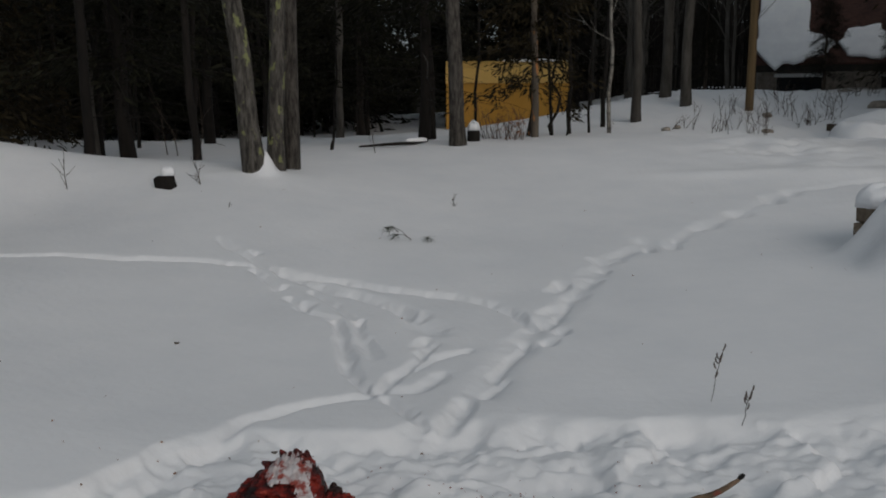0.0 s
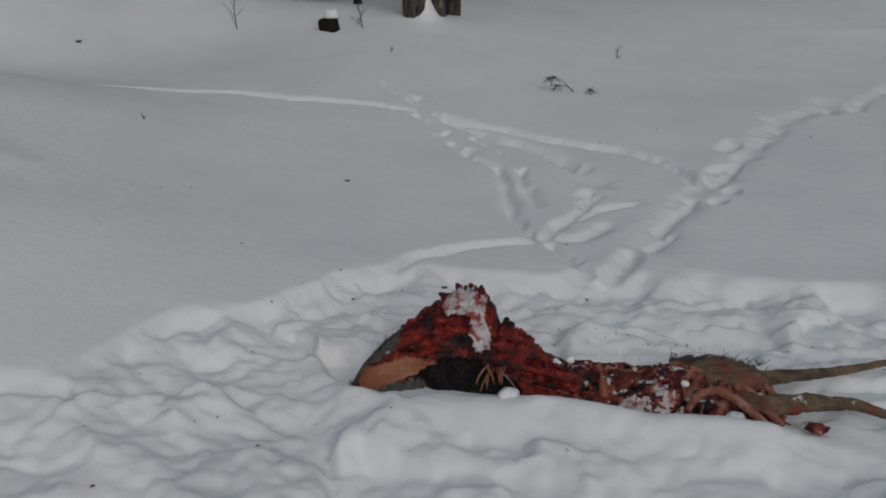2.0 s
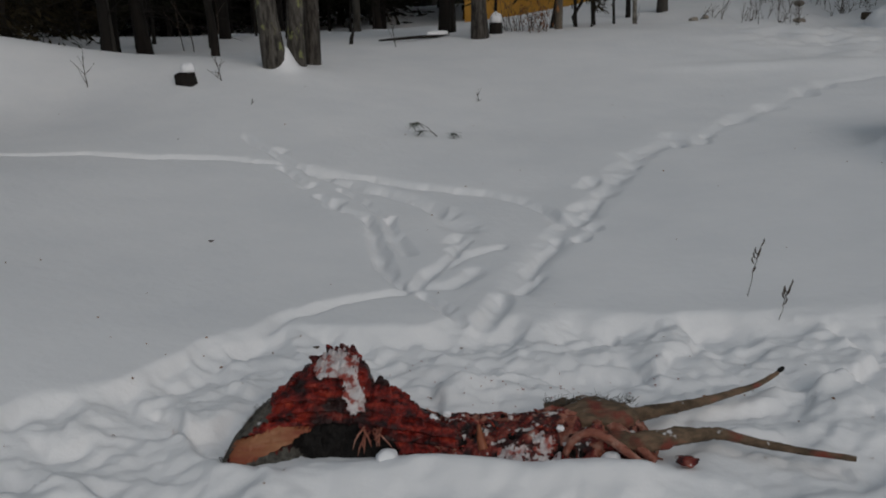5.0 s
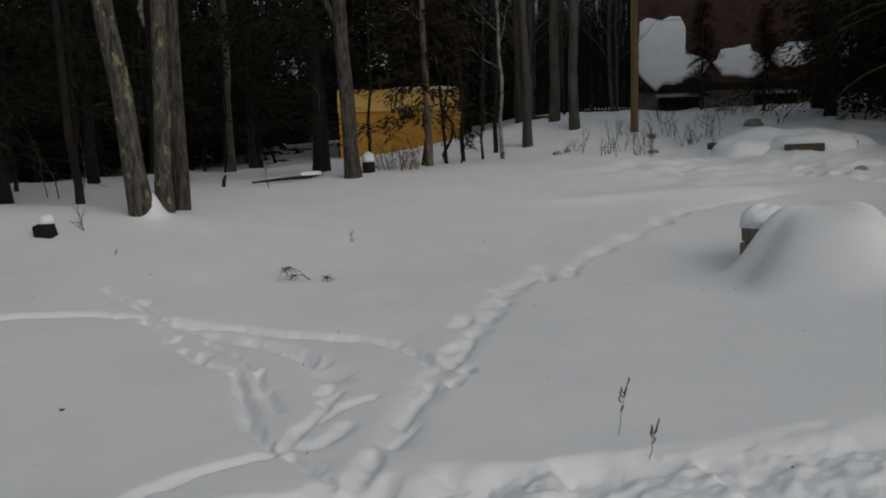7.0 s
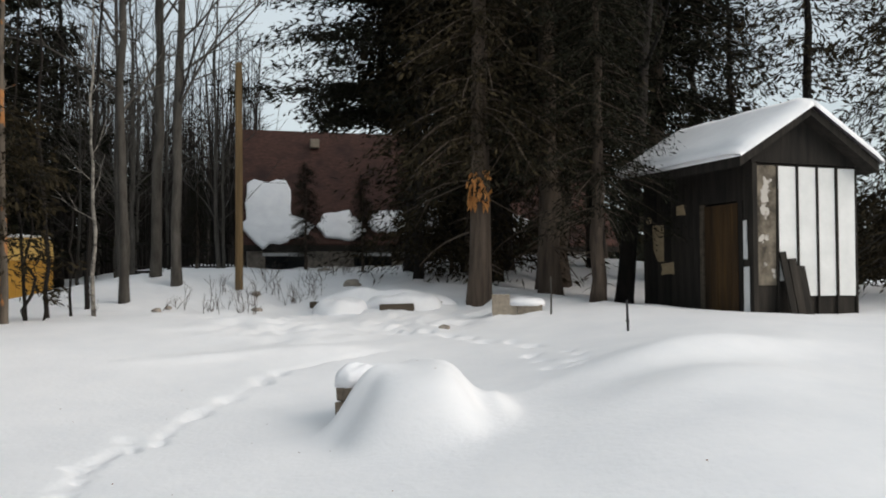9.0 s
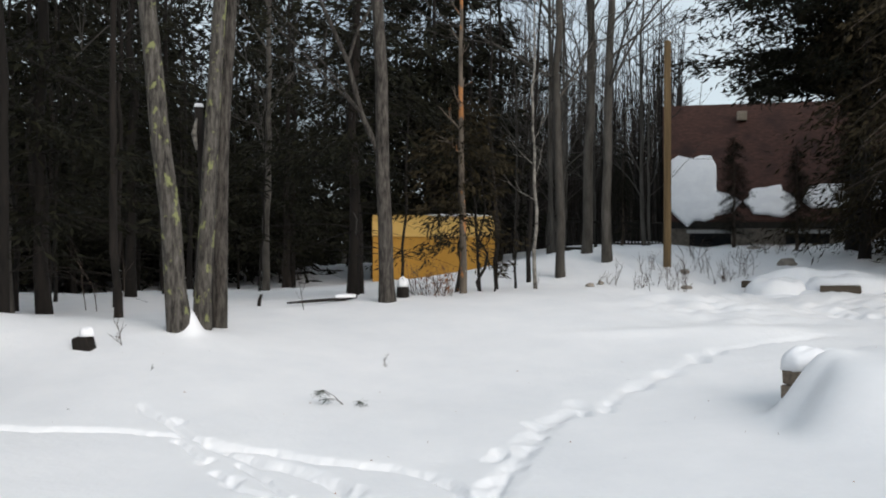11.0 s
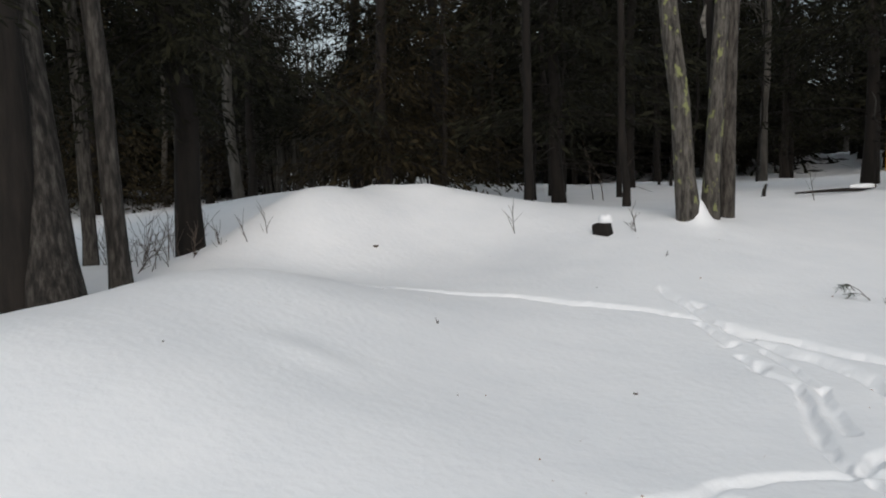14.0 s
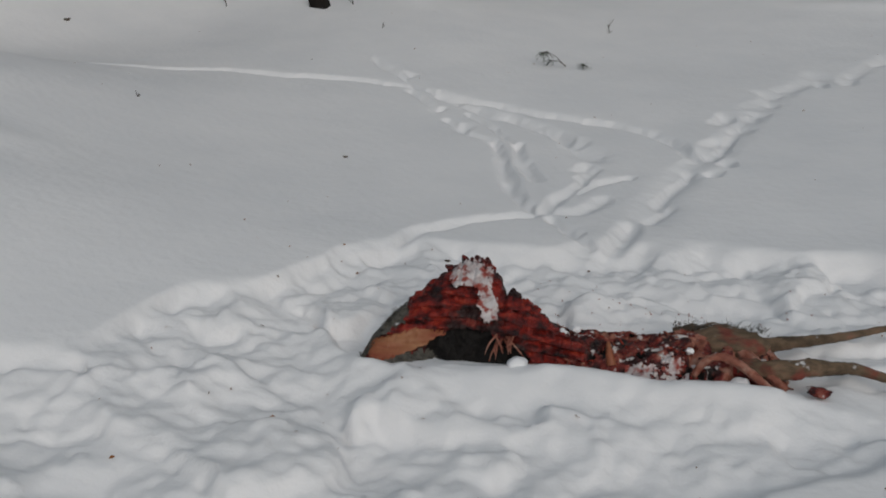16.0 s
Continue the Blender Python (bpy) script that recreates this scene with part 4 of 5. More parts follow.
part("corner_post", box_mesh("corner_post", (-0.05, -0.04, -0.1), (0.05, 0.06, 2.62), DARK_BOARD, 0.01), hut)
part("roof", prism("roof", [(-0.50, 2.50), (0.95, 3.43), (2.40, 2.50), (2.40, 2.68), (0.95, 3.57), (-0.50, 2.68)], -0.3, 3.5, DARK_BOARD), hut)
for side in (0, 1):
    V, F = [], []
    nu, nv = 26, 12
    for layer in (0, 1):
        for i in range(nu + 1):
            for j in range(nv + 1):
                u, v = -0.38 + 3.95 * i / nu, j / nv
                x, z = -0.54 + 1.49 * v, 2.66 + 0.92 * v
                th = 0.0 if not layer else 0.2 * min(1, (j + 0.3) / 2.0) ** 0.5 * min(1, (min(i, nu - i) + 0.35) / 2.0) ** 0.5 * (1 + 0.15 * noise.noise((u * 1.3, v * 2, 4 + side)))
                V.append((x - th * 0.35, u, z + th * 0.9) if not side else (1.9 - x + th * 0.35, u, z + th * 0.9))
    N = (nu + 1) * (nv + 1)
    for i in range(nu):
        for j in range(nv):
            q = i * (nv + 1) + j
            F.append((N + q, N + q + 1, N + q + nv + 2, N + q + nv + 1))
    for i in range(nu):
        for j in (0, nv):
            q = i * (nv + 1) + j
            F.append((q, q + nv + 1, N + q + nv + 1, N + q))
    for j in range(nv):
        for i in (0, nu):
            q = i * (nv + 1) + j
            F.append((q, q + 1, N + q + 1, N + q))
    part("roof_snow", mesh_of("roof_snow", V, F, SNOW_CAP), hut, "thick smooth snow on the roof")
# boards leaning on the gable wall
lean_board = thing("leaning_boards", 12.55, 9.0, gz(12.55, 9.0), "dark boards leaning on the hut's gable wall", "boards", rz=-13)
for k in range(3):
    part("board", box_mesh("board", (0.16 * k, 0, -0.1), (0.16 * k + 0.14, 0.03, 1.05 - 0.12 * k), DARK_BOARD, 0.004, 0.01, k), lean_board).matrix_basis = pose(0, 0, 0, -14, 0, 0)

# ---- timber, blocks and stones in the snow ----
stack = thing("timber_stack", 6.95, 15.75, 0.87, "old grey timbers buried under a long snow cap", "timber", rz=-41)
for k, (x0, x1, y0, z0) in enumerate([(0.0, 2.7, 0.0, -0.1), (0.05, 2.65, 0.03, 0.1), (0.0, 2.7, 0.28, 0.0)]):
    part("timber", box_mesh("timber", (x0, y0, z0), (x1, y0 + 0.22, z0 + 0.18), TIMBER, 0.02, 0.012, k), stack)
for k in range(2):
    part("timber", box_mesh("timber", (1.55 + 0.1 * k, -0.42 - 0.06 * k, 0.12 - 0.16 * k), (2.2 + 0.12 * k, -0.22, 0.25 - 0.16 * k), TIMBER, 0.02, 0.02, 7 + k), stack)
for k, (x, y, z, rx, ry, hh) in enumerate([(1.45, 0.28, -0.14, 1.55, 0.46, 0.6), (1.9, -0.08, 0.06, 0.75, 0.28, 0.36), (0.75, -0.2, -0.14, 0.55, 0.4, 0.5), (1.2, -0.5, -0.16, 1.1, 0.3, 0.22)]):
    part("snow_cap", snow_lump("snow_cap", rx, ry, hh, 31 + k, 0.10, flat=0.5), stack, "smooth white snow lying on the timbers").matrix_basis = pose(x, y, z)

cinder = thing("concrete_blocks", 8.72, 12.05, gz(8.8, 12.0) - 0.02, "tan concrete blocks stacked in the snow", "blocks", rz=-35)
for k, (x, z, w) in enumerate([(0, 0, 0.42), (0.43, 0, 0.42), (0.0, 0.185, 0.3)]):
    part("block", box_mesh("block", (x, 0, z - 0.05), (x + w, 0.2, z + 0.18), CONCRETE, 0.012, 0.006, k), cinder)
part("snow_cap", snow_lump("snow_cap", 0.32, 0.16, 0.13, 41, 0.1), cinder, "snow lying on the lower block").matrix_basis = pose(0.58, 0.1, 0.17)

wall = thing("garden_wall_blocks", 3.66, 7.20, 0.385, "brown wall blocks showing under a snow cap", "blocks", rz=22)
k = 0
for row in range(-1, 2):
    for col in range(4):
        x = 0.235 * col + (0.012 if row else 0.0)
        part("block", box_mesh("block", (x, 0, 0.135 * row), (x + 0.222, 0.2, 0.135 * row + 0.128), BLOCK, 0.012, 0.006, k), wall)
        k += 1
part("snow_cap", snow_lump("snow_cap", 0.34, 0.18, 0.19, 51, 0.12, flat=0.5), wall, "rounded snow on the blocks").matrix_basis = pose(0.33, 0.12, 0.258)

stump = thing("stump", -3.1, 9.62, gz(-3.1, 9.6), "dark broken stump with a snow cap", "stump", rz=-20)
part("wood", box_mesh("wood", (-0.11, -0.07, -0.1), (0.10, 0.07, 0.15), BARK_DARK, 0.025, 0.018, 3), stump).matrix_basis = pose(0, 0, 0, 0, -12, 0)
part("snow_cap", snow_lump("snow_cap", 0.085, 0.08, 0.1, 61, 0.15), stump, "small white snow cap").matrix_basis = pose(0.03, 0, 0.14)
post = thing("stump", 0.52, 14.15, gz(0.52, 14.15), "low sawn post with rounded snow on top", "stump")
V, F = [], []
tube(V, F, [(0, 0, -0.1), (0, 0, 0.17)], [0.11, 0.1], 12)
part("wood", mesh_of("wood", V, F, BARK_DARK), post)
part("snow_cap", snow_lump("snow_cap", 0.1, 0.09, 0.15, 62, 0.1), post, "small white snow cap").matrix_basis = pose(0, 0, 0.165)
snag = thing("snag", -2.16, 11.0, gz(-2.16, 11.0), "broken dead trunk between the maples", "snag")
V, F = [], []
tube(V, F, [(0.12, 0, -0.2), (0.08, 0, 1.2), (0.02, 0, 2.2), (-0.02, 0, 2.75)], [0.07, 0.06, 0.05, 0.055], 9, rough=0.12, rng=np.random.RandomState(6))
part("trunk", mesh_of("trunk", V, F, BARK_DARK), snag)
part("snow_cap", snow_lump("snow_cap", 0.06, 0.06, 0.05, 63, 0.1), snag, "little cap of snow").matrix_basis = pose(-0.02, 0, 2.74)
V, F = [], []
tube(V, F, [(-0.03, -0.06, 2.2), (-0.06, -0.08, 2.4), (-0.03, -0.06, 2.6)], [0.015, 0.035, 0.01], 6)
part("torn_strip", mesh_of("torn_strip", V, F, BARK_PALE), snag, "pale strip of torn wood")
stub = thing("stub", -1.78, 13.87, gz(-1.78, 13.87), "short dark broken stub in snow", "stub")
V, F = [], []
tube(V, F, [(0, 0, -0.1), (0.02, 0, 0.1), (0.05, 0, 0.19)], [0.035, 0.03, 0.02], 7)
part("wood", mesh_of("wood", V, F, BARK_DARK), stub)
log = thing("fallen_branch", -0.9, 13.75, gz(-0.9, 13.75), "fallen branch lying on the snow", "branch", rz=28)
V, F = [], []
tube(V, F, [(-0.45, 0, 0.03), (0, 0.02, 0.05), (0.5, -0.02, 0.07), (0.75, 0.0, 0.11)], [0.015, 0.025, 0.03, 0.035], 7)
part("wood", mesh_of("wood", V, F, BARK_DARK), log)
part("snow_cap", snow_lump("snow_cap", 0.2, 0.08, 0.06, 64, 0.1), log, "snow on the branch").matrix_basis = pose(0.55, 0, 0.09)
stake = thing("stake", 8.83, 8.96, gz(8.83, 8.96), "dark metal stake standing in snow", "stake")
V, F = [], []
tube(V, F, [(0, 0, -0.2), (-0.005, 0, 0.12), (-0.01, 0, 0.14), (-0.01, 0, 0.16), (-0.02, 0, 0.43)], [0.018, 0.018, 0.028, 0.018, 0.016], 8)
part("rod", mesh_of("rod", V, F, METAL, False), stake)
stick = thing("stick", 9.3, 11.2, gz(9.3, 11.2), "thin upright grey stick in snow", "stick")
V, F = [], []
tube(V, F, [(0, 0, -0.2), (0.01, 0, 0.3), (0.0, 0, 0.62)], [0.016, 0.015, 0.013], 6)
part("rod", mesh_of("rod", V, F, BARK_GREY), stick)
for k, (x, y, r) in enumerate([(4.27, 16.42, 0.09), (4.5, 16.5, 0.06), (8.85, 17.58, 0.2), (6.5, 17.3, 0.1), (6.0, 15.9, 0.1), (7.6, 11.8, 0.09), (10.3, 22.2, 0.2)]):
    bm = bmesh.new()
    bmesh.ops.create_icosphere(bm, subdivisions=3, radius=r)
    for v in bm.verts:
        v.co *= 1 + 0.35 * noise.noise(v.co * (1.6 / r) + Vector((k * 7.0, 0, 0)))
        v.co.z *= 0.6
    ob = new("stone", bm_mesh("stone", bm, STONE, True))
    ob.matrix_basis = pose(x, y, gz(x, y) + r * 0.15, 0, 0, 50 * k)
    tagged(ob, "grey-brown stone poking out of the snow", "stone", "stones in the snow")


# ---- weeds, shrubs and twigs ----
LEAF = material("dead_leaf", [(0.3, (0.16, 0.06, 0.02)), (0.7, (0.30, 0.13, 0.05))], 9, 0.8, 0.2, island=0.35)
PINE = material("pine_sprig", [(0.3, (0.02, 0.03, 0.018)), (0.7, (0.05, 0.065, 0.035))], 9, 0.7, 0)


def shrub(name, x, y, h, stems, seed, label, category, spread=0.35, r=0.006, depth=1, mat=TWIG, leaves=0):
    rg = np.random.RandomState(seed)
    ob = thing(name, x, y, gz(x, y), label, category)
    tips = []
    for k in range(stems):
        V, F = [], []
        a, o = rg.uniform(0, 6.28), rg.uniform(0, spread)
        p = np.array([o * math.cos(a), o * math.sin(a), -0.06])
        d = (rg.normal(0, 0.28), rg.normal(0, 0.28), 1)
        grow(V, F, rg, p, d, h * rg.uniform(0.6, 1.1), r, depth, 4, 0.02)
        part("stem", mesh_of("stem", V, F, mat), ob)
        tips += [(np.array(v), np.array([0, 0, -0.3])) for v in V[5::7]]
    if leaves:
        LV, LF = foliage(rg, [tips[rg.randint(len(tips))] for _ in range(leaves)], 1, 0.07, 0.03, 0.5)
        part("leaves", quads_mesh("leaves", LV, LF, LEAF), ob, "withered orange-brown leaves")
    return ob


shrub("shrub", 1.1, 14.2, 0.45, 16, 1, "low shrub with withered orange-brown leaves", "shrub", 0.35, leaves=170)
shrub("shrub", 0.75, 14.4, 0.5, 8, 2, "bare grey shrub at the clearing's edge", "shrub", 0.3)
for k, (x, y, h, n) in enumerate([(-6.9, 6.3, 0.55, 7), (-7.3, 6.6, 0.5, 8), (-7.6, 7.2, 0.5, 7), (-6.9, 7.0, 0.35, 6), (-8.2, 8.4, 0.6, 7), (-8.8, 7.6, 0.6, 8), (-6.3, 7.3, 0.45, 2), (5.6, 15.0, 0.4, 7), (6.0, 16.8, 0.4, 6), (6.9, 17.4, 0.4, 6), (7.3, 16.8, 0.35, 6), (7.9, 17.8, 0.35, 5), (4.9, 15.2, 0.35, 5), (6.4, 17.0, 0.45, 4), (5.9, 17.5, 0.4, 6), (6.9, 16.6, 0.45, 7), (7.7, 17.1, 0.4, 6), (8.3, 18.3, 0.4, 6), (5.3, 16.2, 0.35, 6), (4.6, 16.6, 0.4, 5), (9.0, 18.8, 0.5, 6), (10.0, 20.0, 0.5, 6), (7.2, 18.6, 0.45, 7)]):
    shrub("shrub", x, y, h, n, 10 + k, "bare twiggy shrub poking through snow", "shrub", 0.3)
for k, (x, y, h) in enumerate([(-4.17, 9.52, 0.5), (-2.75, 9.75, 0.45), (-2.85, 9.9, 0.3), (-6.35, 9.6, 0.2), (-4.6, 15.0, 1.3), (-4.9, 15.4, 1.1), (-4.4, 15.6, 1.2), (-1.0, 13.1, 0.45), (3.05, 15.5, 0.5), (-3.3, 5.6, 0.1), (0.15, 9.9, 0.22), (-2.25, 8.9, 0.12)]):
    shrub("sapling", x, y, h, 1, 40 + k, "thin bare sapling standing in snow", "sapling", 0.0, 0.005 + 0.004 * h, 1)


def weed(x, y, h, lean, seed):
    ob = thing("dry_weed", x, y, gz(x, y), "dry brown weed stalk with seed heads", "weed", "weeds beside the trampled snow")
    rg = np.random.RandomState(seed)
    pts = [(lean * z * z / h + 0.004 * rg.normal(), 0.003 * rg.normal(), z) for z in np.linspace(-0.04, h, 8)]
    V, F = [], []
    tube(V, F, pts, [0.0018] * 8, 5)
    part("stalk", mesh_of("stalk", V, F, TWIG), ob)
    for k, f in enumerate((0.45, 0.62, 0.72, 0.8, 0.97)):
        z = f * h
        x0 = lean * z * z / h
        V, F = [], []
        for sd in (-1, 1) if k in (2, 3) else ((-1) ** k,):
            tube(V, F, [(x0, 0, z), (x0 + sd * 0.010, 0, z + 0.012), (x0 + sd * 0.014, 0, z + 0.03), (x0 + sd * 0.011, 0, z + 0.038)], [0.0015, 0.0042, 0.004, 0.001], 6)
        part("seed_head", mesh_of("seed_head", V, F, TWIG), ob)


weed(1.35, 4.1, 0.27, 0.16, 1)
weed(1.42, 3.83, 0.17, 0.14, 2)


def sprig(x, y, arms, seed, label):
    ob = thing("pine_sprig", x, y, gz(x, y), label, "twig")
    rg = np.random.RandomState(seed)
    for (x0, z0, x1, z1) in arms:
        V, F = [], []
        tube(V, F, [(x0, 0, z0), ((x0 + x1) / 2, 0, (z0 + z1) / 2 + 0.02), (x1, 0, z1)], [0.004, 0.003, 0.003], 5)
        part("stem", mesh_of("stem", V, F, TWIG), ob)
        V, F = [], []
        for k in range(26):
            a = np.array([rg.normal(-0.5 if x1 < x0 else 0.1, 0.6), rg.normal(0, 0.6), rg.uniform(-1.2, 0.1)])
            a = a / np.linalg.norm(a) * rg.uniform(0.05, 0.10)
            tube(V, F, [(x1, 0, z1), (x1 + a[0], a[1], max(0.002, z1 + a[2]))], [0.002, 0.001], 3, cap=False)
        part("needles", mesh_of("needles", V, F, PINE), ob)


sprig(-0.42, 8.22, [(0.12, 0.0, -0.06, 0.14), (0.12, 0.01, -0.02, 0.06), (0.0, 0.08, -0.1, 0.13)], 3, "small pine sprig fallen on the snow")
sprig(-0.14, 8.19, [(0.0, 0.0, 0.0, 0.05)], 4, "tiny tuft of pine needles on the snow")

# scattered specks of bark and leaf on the snow
rg = np.random.RandomState(99)
V, F = [], []
for k in range(150):
    if k < 60:
        x, y = rg.uniform(-4.5, 4.5), rg.uniform(3.8, 10)
    else:
        x, y = rg.uniform(-1.9, 2.2), rg.uniform(1.9, 3.7)
    z, r, a = gz(x, y) + 0.004, rg.uniform(0.004, 0.012), rg.uniform(0, 6.28)
    i = len(V)
    V += [(x + r * math.cos(a), y + r * math.sin(a), z), (x - r * 0.4 * math.sin(a), y + r * 0.4 * math.cos(a), z + r * 0.5), (x - r * math.cos(a), y - r * math.sin(a), z), (x + r * 0.4 * math.sin(a), y - r * 0.4 * math.cos(a), z - 0.002)]
    F.append((i, i + 1, i + 2, i + 3))
tagged(new("bark_specks", mesh_of("bark_specks", V, F, LEAF, False)), "specks of bark and leaf on the snow", "debris", kind="stuff")
for k, (x, y, r) in enumerate([(-1.63, 5.09, 0.014), (-5.34, 8.19, 0.03), (-3.9, 3.4, 0.010), (-0.75, 3.62, 0.012), (0.4, 6.0, 0.006), (-2.6, 7.6, 0.008)]):
    bm = bmesh.new()
    bmesh.ops.create_icosphere(bm, subdivisions=2, radius=r)
    for v in bm.verts:
        v.co = Vector((v.co.x * 1.3, v.co.y * 0.6, v.co.z * 0.5 + 0.4 * v.co.x * v.co.x / r))
    ob = new("leaf", bm_mesh("leaf", bm, TWIG, True))
    ob.matrix_basis = pose(x, y, gz(x, y) + r * 0.25, 0, 0, 63 * k)
    tagged(ob, "curled dry dark leaf lying on snow", "leaf", "dry leaves")
# ---- the frozen deer carcass, a heap of meat and hide in the trampled snow ----
def flesh(name, stops, scale, rough, stretch=(1, 1, 1), frost=0.0, bump=0.8, spec=0.35):
    m = material(name, stops, scale, rough, bump, stretch=stretch, bump_scale=scale * 2.2, spec=spec)
    return overlay(m, (0.62, 0.60, 0.60), 26, 0.70 - frost, 0.76 - frost) if frost else m


MEAT = flesh("frozen_meat", [(0.38, (0.012, 0.003, 0.003)), (0.47, (0.11, 0.008, 0.006)), (0.57, (0.25, 0.018, 0.010)), (0.72, (0.44, 0.075, 0.040))], 21, 0.45, (0.6, 1, 1.5), 0.0)
overlay(MEAT, (0.022, 0.006, 0.005), 9, 0.52, 0.64, stretch=(0.7, 1, 1.4))
MEAT_LOW = overlay(flesh("frozen_scraps", [(0.38, (0.010, 0.005, 0.005)), (0.47, (0.05, 0.009, 0.008)), (0.54, (0.17, 0.022, 0.016)), (0.62, (0.28, 0.08, 0.055)), (0.72, (0.42, 0.25, 0.20))], 15, 0.5, (1, 1, 1)), (0.55, 0.52, 0.51), 30, 0.585, 0.63)
PALE = flesh("pale_skin", [(0.32, (0.22, 0.045, 0.022)), (0.48, (0.28, 0.10, 0.046)), (0.7, (0.38, 0.19, 0.095))], 9, 0.45, (0.5, 1, 1.6))
SINEW = flesh("sinew", [(0.3, (0.16, 0.035, 0.022)), (0.5, (0.28, 0.10, 0.065)), (0.7, (0.42, 0.25, 0.19))], 18, 0.5)
# near-black: paints the shade inside hollows, and colours the black hide bits
SHADE_AND_HIDE = flesh("hollow_shade_and_black_hide", [(0.3, (0.006, 0.005, 0.005)), (0.7, (0.016, 0.014, 0.013))], 24, 0.6, (1, 1, 1), 0.0, spec=0.15)
HIDE = flesh("tan_hide", [(0.3, (0.045, 0.03, 0.021)), (0.45, (0.11, 0.076, 0.048)), (0.58, (0.18, 0.118, 0.075)), (0.72, (0.24, 0.11, 0.075))], 22, 0.85, (0.5, 1, 1), 0.04)
overlay(HIDE, (0.20, 0.05, 0.035), 7, 0.56, 0.66)
FUR = flesh("grey_fur", [(0.3, (0.035, 0.032, 0.028)), (0.7, (0.15, 0.14, 0.12))], 40, 0.9, (1, 1, 1), 0.03)

CRUST = overlay(material("stained_snow", [(0.3, (0.40, 0.31, 0.30)), (0.6, (0.66, 0.62, 0.62))], 20, 0.6, 0.6), (0.30, 0.06, 0.045), 24, 0.50, 0.62)

# the deer carcass, simplified to a heap of meat and hide
heap = thing("meat_heap", 0, 0, 0, "frozen deer carcass of dark red meat and torn hide in trampled snow", "meat scraps")
RIDGE_X = (-0.93, -0.90, -0.86, -0.80, -0.73, -0.65, -0.58, -0.52, -0.45, -0.42, -0.39, -0.34, -0.27, -0.20, -0.12)
RIDGE_Z = (0.01, 0.06, 0.11, 0.155, 0.205, 0.25, 0.292, 0.292, 0.25, 0.20, 0.205, 0.185, 0.145, 0.11, 0.08)


def near_line(x, z, pts):
    return min(float(segment_distance(np.array([x]), np.array([z]), p, q)[0]) for p, q in zip(pts, pts[1:]))


def region(x, z):
    """Which stuff shows at a place of the heap's front."""
    w = 0.016 * noise.noise((x * 26, z * 26, 3.0)) + 0.010 * noise.noise((x * 70, z * 70, 8.0))
    if near_line(x, z, [(-0.60, 0.245), (-0.55, 0.255), (-0.51, 0.235), (-0.485, 0.19), (-0.47, 0.155)]) + 1.5 * w < 0.030:
        return 4
    if math.hypot((x + 0.54) / 0.135, (z - 0.04) / 0.062) + 12 * w < 1 or math.hypot((x + 0.39) / 0.08, (z - 0.02) / 0.036) + 14 * w < 1:
        return 2
    if near_line(x, z, [(-0.87, 0.025), (-0.79, 0.052), (-0.71, 0.072), (-0.61, 0.082)]) + 0.3 * w < 0.027 * float(step(-0.60, -0.72, x)) + 0.002:
        return 1
    if near_line(x, z, [(-0.93, 0.0), (-0.88, 0.075), (-0.80, 0.13)]) + w < 0.026 or (z < 0.03 + w and -0.84 < x < -0.52):
        return 3
    return 0


V, groups = [], [[], [], [], [], []]
nx, nf = 190, 76
push = (0.0, 0.012, -0.014, 0.006, 0.010)
for i in range(nx + 1):
    x = -0.93 + 0.81 * i / nx
    zr = float(np.interp(x, RIDGE_X, RIDGE_Z))
    zr += (0.012 * noise.noise((x * 45, 1, 0)) + 0.010 * noise.noise((x * 110, 5, 0))) * float(step(-0.9, -0.8, x))
    yf, yr, yb = 2.63 + 0.02 * math.sin(x * 9) + 0.10 * float(step(-0.38, -0.12, x)), 2.64 + 1.2 * zr, 2.78 + 1.6 * zr
    for j in range(nf + 1):
        f = j / nf
        if f < 0.70:
            g = f / 0.70
            y, z = yf + (yr - yf) * g ** 1.1, zr * (math.sin(g * math.pi / 2) ** 0.85)
        else:
            g = (f - 0.70) / 0.30
            y, z = yr + (yb - yr) * g, zr * (1 - g ** 1.4)
        kind = region(x, z - 0.02)
        q = Vector((x, y, z))
        rib = (0.012 * math.sin((z + 0.36 * (x + 0.55) ** 2 + 0.010 * noise.noise((x * 8, 0, z * 8))) * 205) + 0.008 * noise.noise((x * 12, 0, z * 75))) * min(1, z / 0.07) * (1 if kind == 0 else 0.3)
        n1 = noise.noise(q * 14) * 0.018 + noise.noise(q * 38) * 0.014 + noise.noise(q * 90) * 0.008
        if kind == 1:
            n1 *= 0.3
        V.append((x + 0.5 * n1, y - rib - n1 - push[kind], z - 0.02 + 0.4 * n1))
for i in range(nx):
    for j in range(nf):
        q = i * (nf + 1) + j
        x, z = V[q][0], V[q][2]
        groups[region(-0.93 + 0.81 * i / nx, z) if j < nf * 0.72 else 0].append((q, q + nf + 1, q + nf + 2, q + 1))
for (nm, mt, lb), G in zip((("meat", MEAT, "ribbed crimson frozen meat"), ("skin_flap", PALE, "pale orange flap of skin"), ("dark_hollow", SHADE_AND_HIDE, "hollow under the meat, its shade painted black"),
                            ("fur_edge", FUR, "grey-brown fur edge"), ("snow_crust", CRUST, "crusted snow on the crest")), groups):
    used = sorted({v for f in G for v in f})
    at_new = {v: k for k, v in enumerate(used)}
    tagged(part(nm, mesh_of(nm, [V[v] for v in used], [tuple(at_new[v] for v in f) for f in G], mt), heap, lb), kind="" if nm == "meat" else "stuff")


